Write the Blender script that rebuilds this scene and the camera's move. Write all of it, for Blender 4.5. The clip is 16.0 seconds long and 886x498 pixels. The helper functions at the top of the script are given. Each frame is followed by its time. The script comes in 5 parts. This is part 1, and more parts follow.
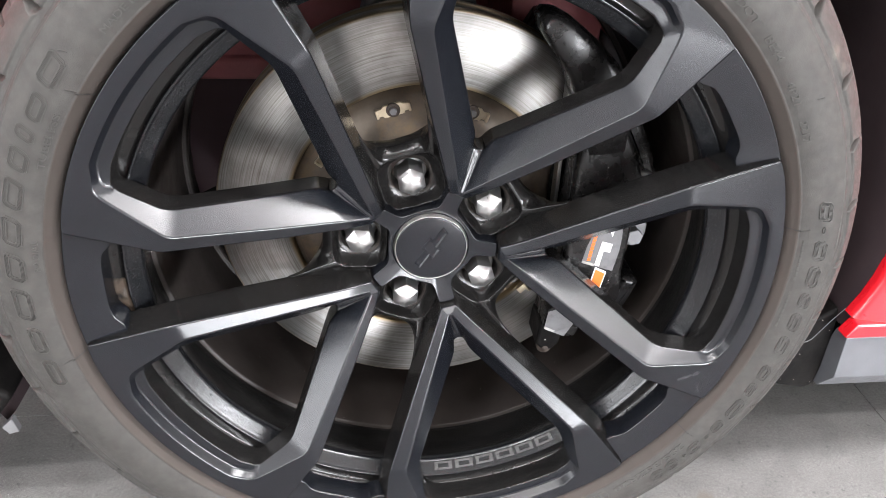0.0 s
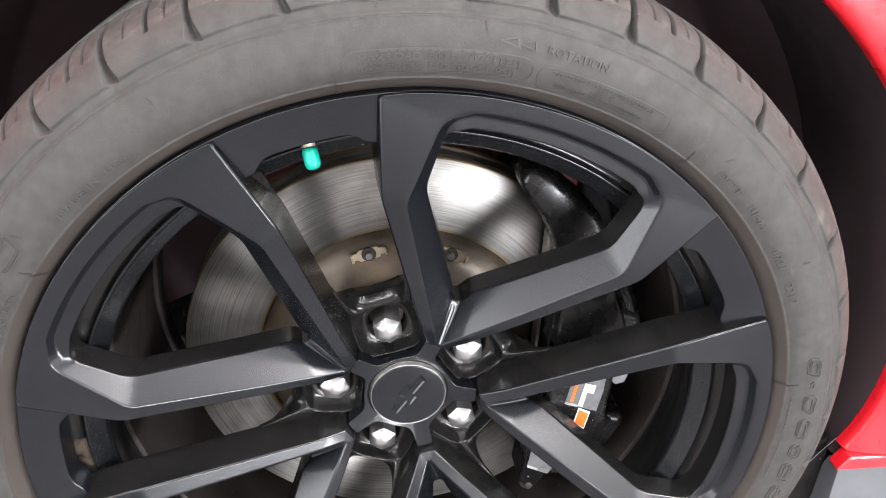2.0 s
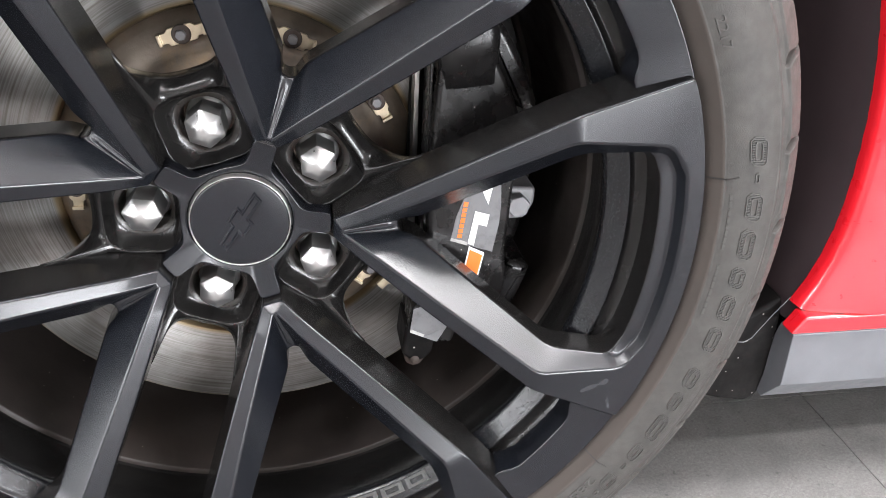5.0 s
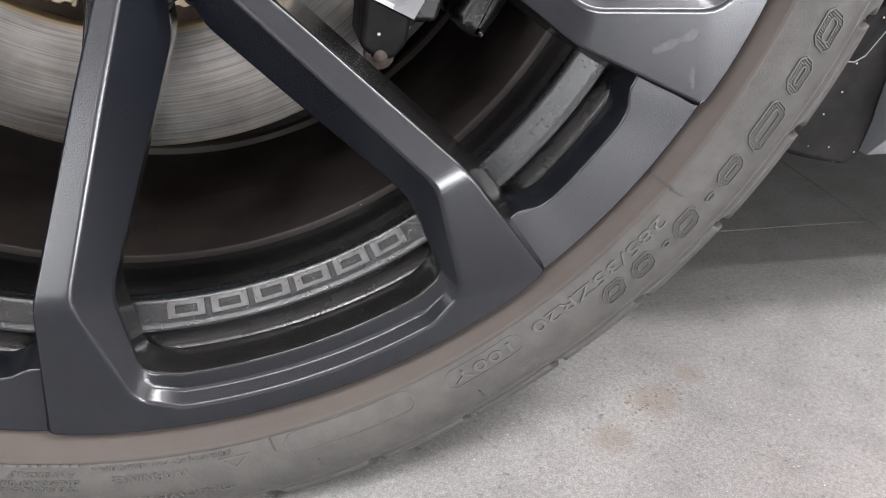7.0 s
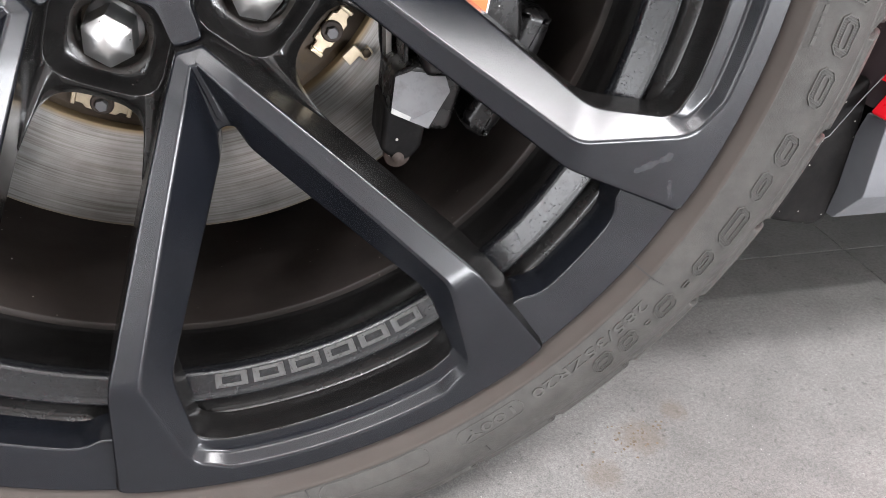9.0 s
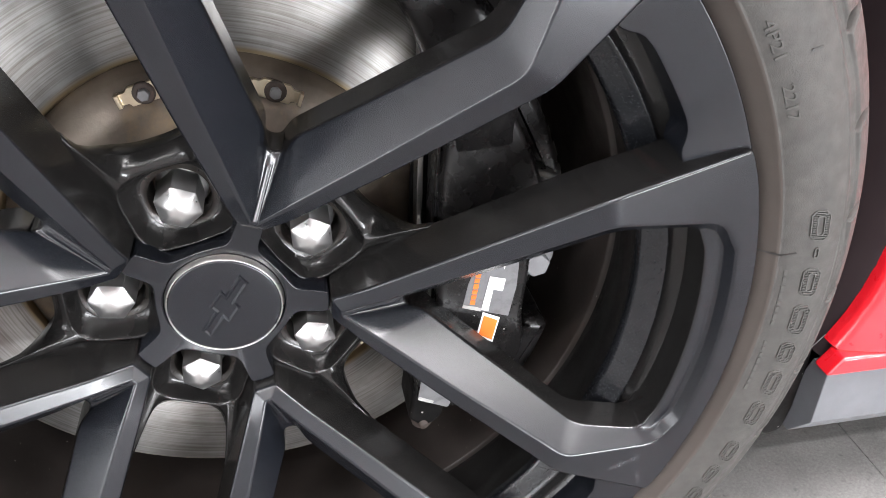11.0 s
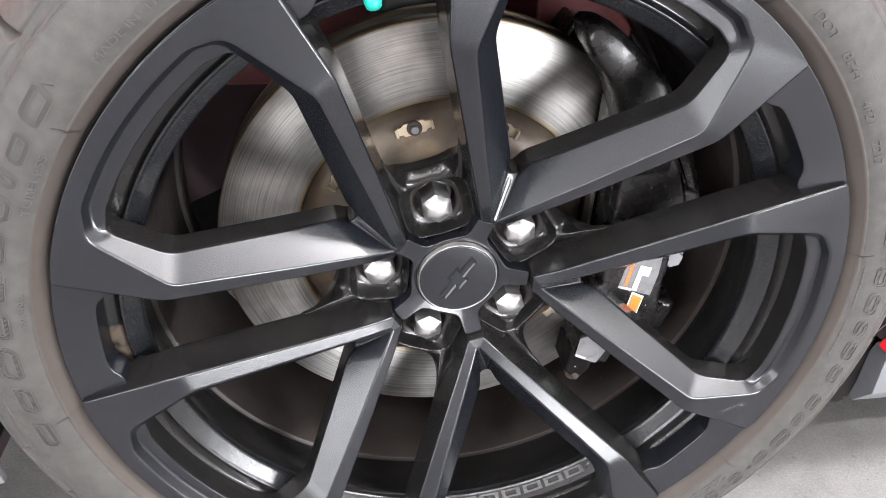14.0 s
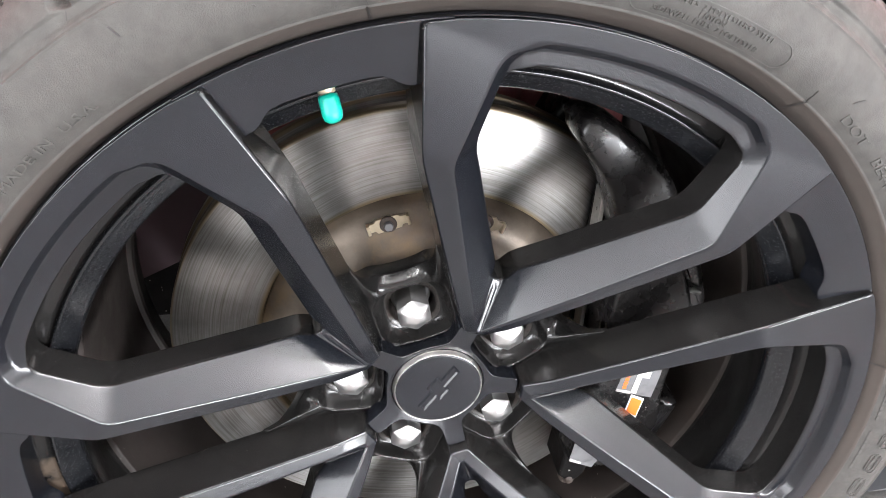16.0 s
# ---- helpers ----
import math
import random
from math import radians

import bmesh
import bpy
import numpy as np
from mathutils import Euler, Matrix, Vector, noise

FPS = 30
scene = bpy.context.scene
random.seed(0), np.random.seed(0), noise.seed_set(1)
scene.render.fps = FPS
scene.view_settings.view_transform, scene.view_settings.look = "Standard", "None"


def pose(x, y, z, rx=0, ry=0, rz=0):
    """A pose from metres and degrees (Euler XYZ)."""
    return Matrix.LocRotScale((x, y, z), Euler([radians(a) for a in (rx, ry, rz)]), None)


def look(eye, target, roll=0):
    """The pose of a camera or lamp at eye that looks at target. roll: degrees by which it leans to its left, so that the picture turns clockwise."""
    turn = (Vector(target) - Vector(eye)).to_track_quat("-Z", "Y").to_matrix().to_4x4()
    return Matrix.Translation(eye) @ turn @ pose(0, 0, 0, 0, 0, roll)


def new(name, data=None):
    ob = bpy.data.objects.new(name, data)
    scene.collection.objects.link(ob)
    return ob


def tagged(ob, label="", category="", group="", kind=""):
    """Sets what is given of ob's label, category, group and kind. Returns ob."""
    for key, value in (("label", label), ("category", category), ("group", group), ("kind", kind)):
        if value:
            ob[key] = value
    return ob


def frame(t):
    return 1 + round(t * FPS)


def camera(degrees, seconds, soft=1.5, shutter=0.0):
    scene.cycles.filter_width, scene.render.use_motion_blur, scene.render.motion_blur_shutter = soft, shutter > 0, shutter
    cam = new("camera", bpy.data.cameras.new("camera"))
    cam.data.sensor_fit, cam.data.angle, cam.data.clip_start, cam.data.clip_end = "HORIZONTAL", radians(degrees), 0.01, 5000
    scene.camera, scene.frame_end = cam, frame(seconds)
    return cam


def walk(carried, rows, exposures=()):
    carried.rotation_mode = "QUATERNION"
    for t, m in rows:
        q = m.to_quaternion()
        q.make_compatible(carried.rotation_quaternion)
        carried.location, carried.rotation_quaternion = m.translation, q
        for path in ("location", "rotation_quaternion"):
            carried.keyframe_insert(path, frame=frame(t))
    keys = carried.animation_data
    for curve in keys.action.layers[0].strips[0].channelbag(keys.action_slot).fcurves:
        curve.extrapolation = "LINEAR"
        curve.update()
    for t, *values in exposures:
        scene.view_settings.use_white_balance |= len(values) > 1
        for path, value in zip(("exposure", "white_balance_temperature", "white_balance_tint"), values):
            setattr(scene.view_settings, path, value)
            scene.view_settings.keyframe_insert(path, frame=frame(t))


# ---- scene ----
cam = camera(60.93, 16.0, soft=0.7)
PATH = [
    (0, (-0.0592, -0.5531, 0.6687), (0.0488, 0.2922, 0.1455), 2.68),
    (0.5, (-0.0573, -0.5541, 0.6787), (0.0530, 0.2923, 0.1576), 2.80),
    (1, (-0.0332, -0.5290, 0.7227), (0.0811, 0.3209, 0.2083), 2.85),
    (1.5, (-0.0454, -0.5043, 0.7374), (0.0730, 0.3572, 0.2436), 2.83),
    (2, (-0.0458, -0.4914, 0.7376), (0.0772, 0.3760, 0.2554), 2.90),
    (2.5, (-0.0341, -0.4775, 0.7278), (0.0943, 0.3905, 0.2482), 2.93),
    (3, (-0.0384, -0.4730, 0.7155), (0.0948, 0.3947, 0.2365), 2.91),
    (3.2, (-0.0407, -0.4762, 0.7158), (0.0933, 0.3903, 0.2349), 2.97),
    (5.3, (0.0606, -0.4283, 0.4853), (0.2404, 0.4354, 0.0145), 3.12),
    (5.5, (0.0686, -0.4030, 0.4408), (0.2523, 0.4618, -0.0265), 3.04),
    (6, (0.0704, -0.3745, 0.3738), (0.2651, 0.4873, -0.0946), 3.07),
    (6.5, (0.0627, -0.3637, 0.3318), (0.2680, 0.4857, -0.1543), 3.21),
    (7, (0.0612, -0.3522, 0.3136), (0.2756, 0.4829, -0.1929), 3.42),
    (7.5, (0.0710, -0.3430, 0.3032), (0.2850, 0.4850, -0.2150), 3.26),
    (8, (0.0741, -0.3377, 0.3118), (0.2869, 0.4852, -0.2150), 3.20),
    (8.5, (0.0653, -0.3473, 0.3366), (0.2831, 0.4716, -0.1943), 3.28),
    (9, (0.0475, -0.3647, 0.3891), (0.2613, 0.4507, -0.1489), 3.15),
    (9.5, (0.0417, -0.3570, 0.4555), (0.2409, 0.4564, -0.0909), 2.85),
    (10, (0.0516, -0.3414, 0.4863), (0.2478, 0.4697, -0.0647), 2.97),
    (10.2, (0.0578, -0.3344, 0.5049), (0.2553, 0.4791, -0.0421), 2.92),
    (12.3, (-0.0322, -0.4395, 0.7051), (0.1419, 0.3777, 0.1557), 2.69),
    (12.5, (-0.0445, -0.4515, 0.7155), (0.1273, 0.3722, 0.1751), 2.88),
    (13, (-0.0839, -0.4535, 0.7272), (0.0848, 0.3730, 0.1901), 2.97),
    (13.5, (-0.1140, -0.4666, 0.7143), (0.0402, 0.3596, 0.1725), 3.02),
    (14, (-0.0939, -0.4770, 0.6755), (0.0483, 0.3447, 0.1236), 2.91),
    (14.5, (-0.0861, -0.4729, 0.6566), (0.0591, 0.3493, 0.1062), 2.88),
    (15, (-0.0740, -0.4563, 0.6622), (0.0728, 0.3671, 0.1141), 2.80),
    (15.5, (-0.0733, -0.4300, 0.6902), (0.0785, 0.3950, 0.1458), 2.79),
    (16, (-0.0747, -0.3950, 0.6964), (0.0823, 0.4359, 0.1625), 2.93),
]
walk(cam, [(t, look(eye, target, roll)) for t, eye, target, roll in PATH],
     exposures=[(0, 1.02), (1.0, 0.96), (2.0, 0.94), (2.5, 0.95), (3.0, 1.1), (5.5, 0.86), (7.0, 0.88), (8.5, 0.8), (10.0, 0.82), (12.5, 1.35), (13.0, 1.36), (13.5, 1.38), (14.0, 1.3), (15.0, 1.25), (16.0, 1.38)])

# ---- world and light: a closed workshop with ceiling lamps ----
world = bpy.data.worlds.new("world")
scene.world = world
world.use_nodes = True
world.node_tree.nodes["Background"].inputs[0].default_value = (0.75, 0.82, 0.9, 1)
world.node_tree.nodes["Background"].inputs[1].default_value = 0.3


def ceiling_lamp(x, y, z, sx, sy, power, tint=(0.985, 0.965, 0.985)):
    data = bpy.data.lights.new("ceiling_light", "AREA")
    data.shape, data.size, data.size_y, data.energy, data.color = "RECTANGLE", sx, sy, power, tint
    ob = new("ceiling_light", data)
    ob.location = (x, y, z)
    return tagged(ob, "long white ceiling light panel of the workshop", "lamp")


# two rows of narrow tubes along the car, broken by gaps, and one wide panel between them
for y, wide, tubes in ((-1.22, 0.09, ((-2.00, -1.05, 23), (-0.75, 0.35, 14))), (-0.85, 0.50, ((1.20, 2.70, 82),)), (-1.90, 0.09, ((-2.00, -1.05, 30), (-0.75, 0.35, 13), (1.85, 2.95, 24)))):
    for x0, x1, power in tubes:
        ceiling_lamp((x0 + x1) / 2, y, 2.95, x1 - x0, wide, power)


# area lights added at the walls for brighter reflections; no opening is known there
def wall_fill_light(place, target, sx, sy, power):
    data = bpy.data.lights.new("added_wall_light", "AREA")
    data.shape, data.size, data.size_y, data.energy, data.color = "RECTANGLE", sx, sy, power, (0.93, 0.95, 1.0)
    ob = new("added_wall_light", data)
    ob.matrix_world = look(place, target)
    return tagged(ob, "soft light added at a wall, its source unseen", "window light")


wall_fill_light((-3.93, -1.60, 0.70), (0, -1.60, 0.70), 1.8, 1.0, 29)
wall_fill_light((-3.40, -3.93, 1.30), (-3.40, 0, 1.30), 0.9, 1.8, 60)
wall_fill_light((2.3, -3.93, 0.34), (2.3, 0, 0.34), 3.0, 0.56, 170)

# ---- constants ----
HUB_Z = 0.333          # height of the wheel's axle over the floor
NUT0 = 106.3           # angle of the first wheel nut
STEP = 72.0


# ---- materials ----
def material(name, colour, rough=0.5, metal=0.0, vary=0.2, scale=40.0, bump=0.0, bump_scale=300.0, coat=0.0,
             dirt=None, dirt_scale=12.0, dirt_amount=0.45, rough_vary=0.1, spec=0.5, specks=0.0, speck_scale=260.0, speck_colour=(0.42, 0.4, 0.37)):
    m = bpy.data.materials.new(name)
    m.use_nodes = True
    nt = m.node_tree
    b = nt.nodes["Principled BSDF"]
    b.inputs["Metallic"].default_value = metal
    b.inputs["Coat Weight"].default_value = coat
    b.inputs["Coat Roughness"].default_value = max(0.12, rough * 0.95 if rough < 0.3 else 0.12)
    b.inputs["Specular IOR Level"].default_value = spec
    tc = nt.nodes.new("ShaderNodeTexCoord")

    def noise_node(s, detail=6.0, rough_=0.6):
        n = nt.nodes.new("ShaderNodeTexNoise")
        n.inputs["Scale"].default_value, n.inputs["Detail"].default_value = s, detail
        n.inputs["Roughness"].default_value = rough_
        nt.links.new(tc.outputs["Object"], n.inputs["Vector"])
        return n.outputs["Fac"]

    def ramp(value, lo, hi, a, c):
        r = nt.nodes.new("ShaderNodeMapRange")
        r.inputs["From Min"].default_value, r.inputs["From Max"].default_value = lo, hi
        r.inputs["To Min"].default_value, r.inputs["To Max"].default_value = a, c
        nt.links.new(value, r.inputs["Value"])
        return r.outputs["Result"]

    def mix(fac, a, c):
        x = nt.nodes.new("ShaderNodeMix")
        x.data_type = "RGBA"
        nt.links.new(fac, x.inputs["Factor"])
        for sock, v in ((x.inputs["A"], a), (x.inputs["B"], c)):
            if isinstance(v, tuple):
                sock.default_value = (*v, 1)
            else:
                nt.links.new(v, sock)
        return x.outputs["Result"]

    lo = tuple(max(0.0, v * (1 - vary)) for v in colour)
    hi = tuple(min(1.0, v * (1 + vary)) for v in colour)
    base = mix(ramp(noise_node(scale), 0.3, 0.7, 0, 1), lo, hi)
    if dirt:
        base = mix(ramp(noise_node(dirt_scale, 8, 0.7), 0.5, 0.72, 0, dirt_amount), base, dirt)
    if specks:
        # loose grains of dust: some of the cells of a Voronoi pattern carry one small grain
        vo = nt.nodes.new("ShaderNodeTexVoronoi")
        vo.inputs["Scale"].default_value = speck_scale
        nt.links.new(tc.outputs["Object"], vo.inputs["Vector"])
        sp = nt.nodes.new("ShaderNodeSeparateXYZ")
        nt.links.new(vo.outputs["Color"], sp.inputs[0])
        chosen = ramp(sp.outputs[0], 1 - specks - 0.001, 1 - specks, 0, 1)
        size = ramp(sp.outputs[1], 0, 1, 0.05, 0.22)
        near = nt.nodes.new("ShaderNodeMath")
        near.operation = "LESS_THAN"
        nt.links.new(vo.outputs["Distance"], near.inputs[0])
        nt.links.new(size, near.inputs[1])
        both = nt.nodes.new("ShaderNodeMath")
        both.operation = "MULTIPLY"
        nt.links.new(near.outputs[0], both.inputs[0])
        nt.links.new(chosen, both.inputs[1])
        base = mix(both.outputs[0], base, speck_colour)
    nt.links.new(base, b.inputs["Base Color"])
    nt.links.new(ramp(noise_node(scale * 2.3), 0.3, 0.7, max(0.02, rough - rough_vary), min(1, rough + rough_vary)), b.inputs["Roughness"])
    if bump:
        bp = nt.nodes.new("ShaderNodeBump")
        bp.inputs["Strength"].default_value, bp.inputs["Distance"].default_value = bump, 0.001
        nt.links.new(noise_node(bump_scale, 4), bp.inputs["Height"])
        nt.links.new(bp.outputs["Normal"], b.inputs["Normal"])
    return m


PAINT = material("satin_black_wheel_paint", (0.0050, 0.0058, 0.0080), 0.26, 0, 0.15, 12, 0.012, 1800, dirt=(0.024, 0.024, 0.026), dirt_scale=9, dirt_amount=0.08, rough_vary=0.012, spec=0.52, specks=0.0007, speck_scale=600, speck_colour=(0.12, 0.12, 0.12))
GLOSS = material("glossy_black_wheel_paint", (0.009, 0.0086, 0.0084), 0.2, 0, 0.2, 30, 0.05, 160, dirt=(0.04, 0.036, 0.033), dirt_scale=55, dirt_amount=0.07, rough_vary=0.06, spec=0.34, specks=0.03, speck_scale=800, speck_colour=(0.13, 0.12, 0.11))
BARREL = material("dusty_black_barrel", (0.027, 0.0225, 0.0205), 0.42, 0, 0.3, 18, 0.08, 250, dirt=(0.04, 0.03, 0.023), dirt_scale=7, dirt_amount=0.3, spec=0.25, specks=0.012, speck_scale=500)
BAND = material("textured_dark_ledge", (0.0055, 0.0060, 0.0072), 0.22, 0, 0.12, 300, 0.08, 1400, dirt=(0.02, 0.0195, 0.019), dirt_scale=60, dirt_amount=0.08, spec=0.5)
CAST = material("raised_cast_blocks", (0.036, 0.0355, 0.035), 0.33, 0, 0.3, 200, 0.3, 900, spec=0.5)
RUBBER = material("dusty_tyre_rubber", (0.0385, 0.0367, 0.0335), 0.62, 0, 0.22, 90, 0.35, 1300, dirt=(0.08, 0.071, 0.062), dirt_scale=34, dirt_amount=0.14, spec=0.35)
TREAD = material("worn_dark_tread", (0.040, 0.0415, 0.0385), 0.6, 0, 0.3, 60, 0.5, 700, dirt=(0.1, 0.099, 0.088), dirt_scale=120, dirt_amount=0.6, spec=0.45)
RUBBER_MARK = material("raised_tyre_marking", (0.046, 0.044, 0.0405), 0.6, 0, 0.15, 30, 0.2, 900, spec=0.45)
SEAT = material("rough_cast_nut_seat", (0.020, 0.017, 0.015), 0.34, 0.1, 0.3, 120, 0.15, 500, dirt=(0.03, 0.02, 0.015), dirt_scale=60, dirt_amount=0.6)
TICK = material("bare_black_rubber", (0.016, 0.014, 0.013), 0.6, 0, 0.2, 60)
GRIT = material("pale_road_grit", (0.22, 0.213, 0.2), 0.6, 0, 0.3, 200)
RUST = material("brown_rust_crumbs", (0.15, 0.115, 0.08), 0.8, 0, 0.3, 200)
BEAD = material("brown_dust_on_bead", (0.045, 0.0375, 0.0325), 0.75, 0, 0.15, 10, 0.1, 900, dirt=(0.045, 0.038, 0.034), dirt_scale=16, dirt_amount=0.4, spec=0.3)
CHROME = material("satin_chrome_nut", (0.52, 0.52, 0.515), 0.32, 0.95, 0.05, 60, 0.04, 500, rough_vary=0.05)
STEEL = material("bare_steel", (0.42, 0.41, 0.39), 0.35, 1.0, 0.2, 80, 0.1, 400)
HAT = material("brown_stained_rotor_hat", (0.12, 0.098, 0.078), 0.45, 0.55, 0.35, 30, 0.2, 300, dirt=(0.22, 0.145, 0.07), dirt_scale=24, dirt_amount=0.65)
BOSS = material("dull_brown_boss", (0.045, 0.032, 0.026), 0.7, 0, 0.3, 120, 0.3, 300)
CLIP = material("yellow_zinc_clip", (0.52, 0.44, 0.32), 0.38, 0.8, 0.2, 80, 0.1, 300)
CALIPER = material("black_caliper_enamel", (0.0075, 0.0070, 0.0070), 0.28, 0, 0.2, 40, 0.1, 120, dirt=(0.03, 0.026, 0.023), dirt_scale=26, dirt_amount=0.14, spec=0.3, specks=0.02, speck_scale=500)
# decal grey, also the painted reflection on the caliper's lower facet
DECAL_FACET_GREY = material("grey_decal_and_facet", (0.13, 0.13, 0.134), 0.42, 0, 0.1, 60, 0.05, 300, dirt=(0.03, 0.028, 0.026), dirt_scale=90, dirt_amount=0.5)
DECAL_WHITE = material("white_decal", (0.72, 0.72, 0.7), 0.4, 0, 0.06, 60)
DECAL_ORANGE = material("orange_decal", (0.82, 0.16, 0.02), 0.4, 0, 0.06, 60)
DECAL_WORN = material("worn_pale_decal_edge", (0.36, 0.355, 0.34), 0.5, 0, 0.2, 300)
TEAL = material("teal_plastic", (0.0, 0.27, 0.20), 0.35, 0, 0.1, 60, spec=0.5)
RED = material("red_car_paint", (0.68, 0.008, 0.018), 0.3, 0, 0.04, 20, 0.02, 600, coat=1.0, rough_vary=0.04)
RED_DULL = material("dusty_red_body_inside", (0.5, 0.17, 0.18), 0.6, 0, 0.2, 15, 0.2, 200, dirt=(0.2, 0.12, 0.12), dirt_scale=8)
SILL = material("grey_satin_sill", (0.13, 0.135, 0.145), 0.42, 0.2, 0.08, 30, 0.1, 900)
PLASTIC = material("black_car_plastic", (0.006, 0.0055, 0.0054), 0.55, 0, 0.25, 20, 0.2, 300, dirt=(0.03, 0.027, 0.025), dirt_scale=40, dirt_amount=0.3, specks=0.12, speck_scale=260, spec=0.08)
# one liner in two tones: darkened where light falls, lifted in the shaded depth
LIP = material("liner_front_darkened", (0.036, 0.0255, 0.0275), 0.8, 0, 0.12, 12, 0.1, 300, spec=0.15)
LINER = material("dusty_liner_depth_lifted", (0.115, 0.078, 0.086), 0.8, 0, 0.12, 12, 0.1, 300, spec=0.2)
KNUCKLE = material("grey_cast_alloy", (0.16, 0.16, 0.165), 0.55, 0.3, 0.2, 30, 0.3, 200)
WALL = material("white_workshop_wall", (0.78, 0.775, 0.765), 0.8, 0, 0.06, 3, 0.1, 60)


def smear(m, spots, colour, amount):
    """Dried mud on a material: soft uneven patches round a few places of the thing, each (place, radius)."""
    nt = m.node_tree
    b = nt.nodes["Principled BSDF"]
    tc = nt.nodes.new("ShaderNodeTexCoord")
    n = nt.nodes.new("ShaderNodeTexNoise")
    n.inputs["Scale"].default_value, n.inputs["Detail"].default_value = 170.0, 6.0
    nt.links.new(tc.outputs["Object"], n.inputs["Vector"])
    for place, radius in spots:
        d = nt.nodes.new("ShaderNodeVectorMath")
        d.operation = "DISTANCE"
        d.inputs[1].default_value = place
        nt.links.new(tc.outputs["Object"], d.inputs[0])
        r = nt.nodes.new("ShaderNodeMapRange")
        r.inputs["From Min"].default_value, r.inputs["From Max"].default_value = radius, radius * 0.3
        r.inputs["To Min"].default_value, r.inputs["To Max"].default_value = -0.35, 0.5
        nt.links.new(d.outputs["Value"], r.inputs["Value"])
        add = nt.nodes.new("ShaderNodeMath")
        nt.links.new(r.outputs[0], add.inputs[0])
        nt.links.new(n.outputs["Fac"], add.inputs[1])
        f = nt.nodes.new("ShaderNodeMapRange")
        f.inputs["From Min"].default_value, f.inputs["From Max"].default_value = 0.55, 0.95
        f.inputs["To Max"].default_value = amount
        nt.links.new(add.outputs[0], f.inputs["Value"])
        x = nt.nodes.new("ShaderNodeMix")
        x.data_type = "RGBA"
        nt.links.new(f.outputs[0], x.inputs["Factor"])
        nt.links.new(b.inputs["Base Color"].links[0].from_socket, x.inputs["A"])
        x.inputs["B"].default_value = (*colour, 1)
        nt.links.new(x.outputs["Result"], b.inputs["Base Color"])


def on_wheel(r, deg, y):
    return (r * math.cos(radians(deg)), y, r * math.sin(radians(deg)))


smear(RUBBER, [(on_wheel(0.309, 36.6, -0.087), 0.010), (on_wheel(0.307, 39.2, -0.088), 0.007), (on_wheel(0.331, 35.5, -0.073), 0.010), (on_wheel(0.333, 32.8, -0.072), 0.007)], (0.14, 0.13, 0.104), 0.38)
smear(RUBBER, [(on_wheel(0.313, 56.3, -0.086), 0.012), (on_wheel(0.315, 66.6, -0.085), 0.014), (on_wheel(0.324, 48.0, -0.08), 0.006)], (0.1, 0.095, 0.084), 0.2)
smear(RUBBER, [(on_wheel(0.310, 214.0, -0.087), 0.02), (on_wheel(0.305, 228.0, -0.088), 0.025), (on_wheel(0.318, 160.0, -0.083), 0.02), (on_wheel(0.309, 112.0, -0.087), 0.022), (on_wheel(0.312, 90.0, -0.087), 0.02)], (0.04, 0.037, 0.034), 0.25)

for m in (RUBBER, TREAD):
    smear(m, [(on_wheel(0.3475, -23.4, -0.052), 0.008), (on_wheel(0.3475, -33.5, -0.052), 0.008), (on_wheel(0.3470, -39.5, -0.055), 0.007), (on_wheel(0.346, 2.0, -0.056), 0.007)], (0.17, 0.125, 0.1), 0.7)
SCUFFED = PAINT.copy()
SCUFFED.name = "scuffed_wheel_paint"
smear(SCUFFED, [(on_wheel(0.2395 + 0.0022 * k, -23.2 + 0.55 * k, -0.0735), 0.0035 + 0.0008 * (k % 3)) for k in range(6)], (0.05, 0.051, 0.055), 0.32)
smear(SCUFFED, [(on_wheel(0.2590 + 0.0018 * k, -23.0 - 0.5 * k, -0.073), 0.0035) for k in range(4)], (0.045, 0.046, 0.05), 0.3)
smear(GLOSS, [(on_wheel(0.2444, -173.3, -0.04), 0.020), (on_wheel(0.2460, -177.5, -0.042), 0.014)], (0.10, 0.075, 0.055), 0.6)


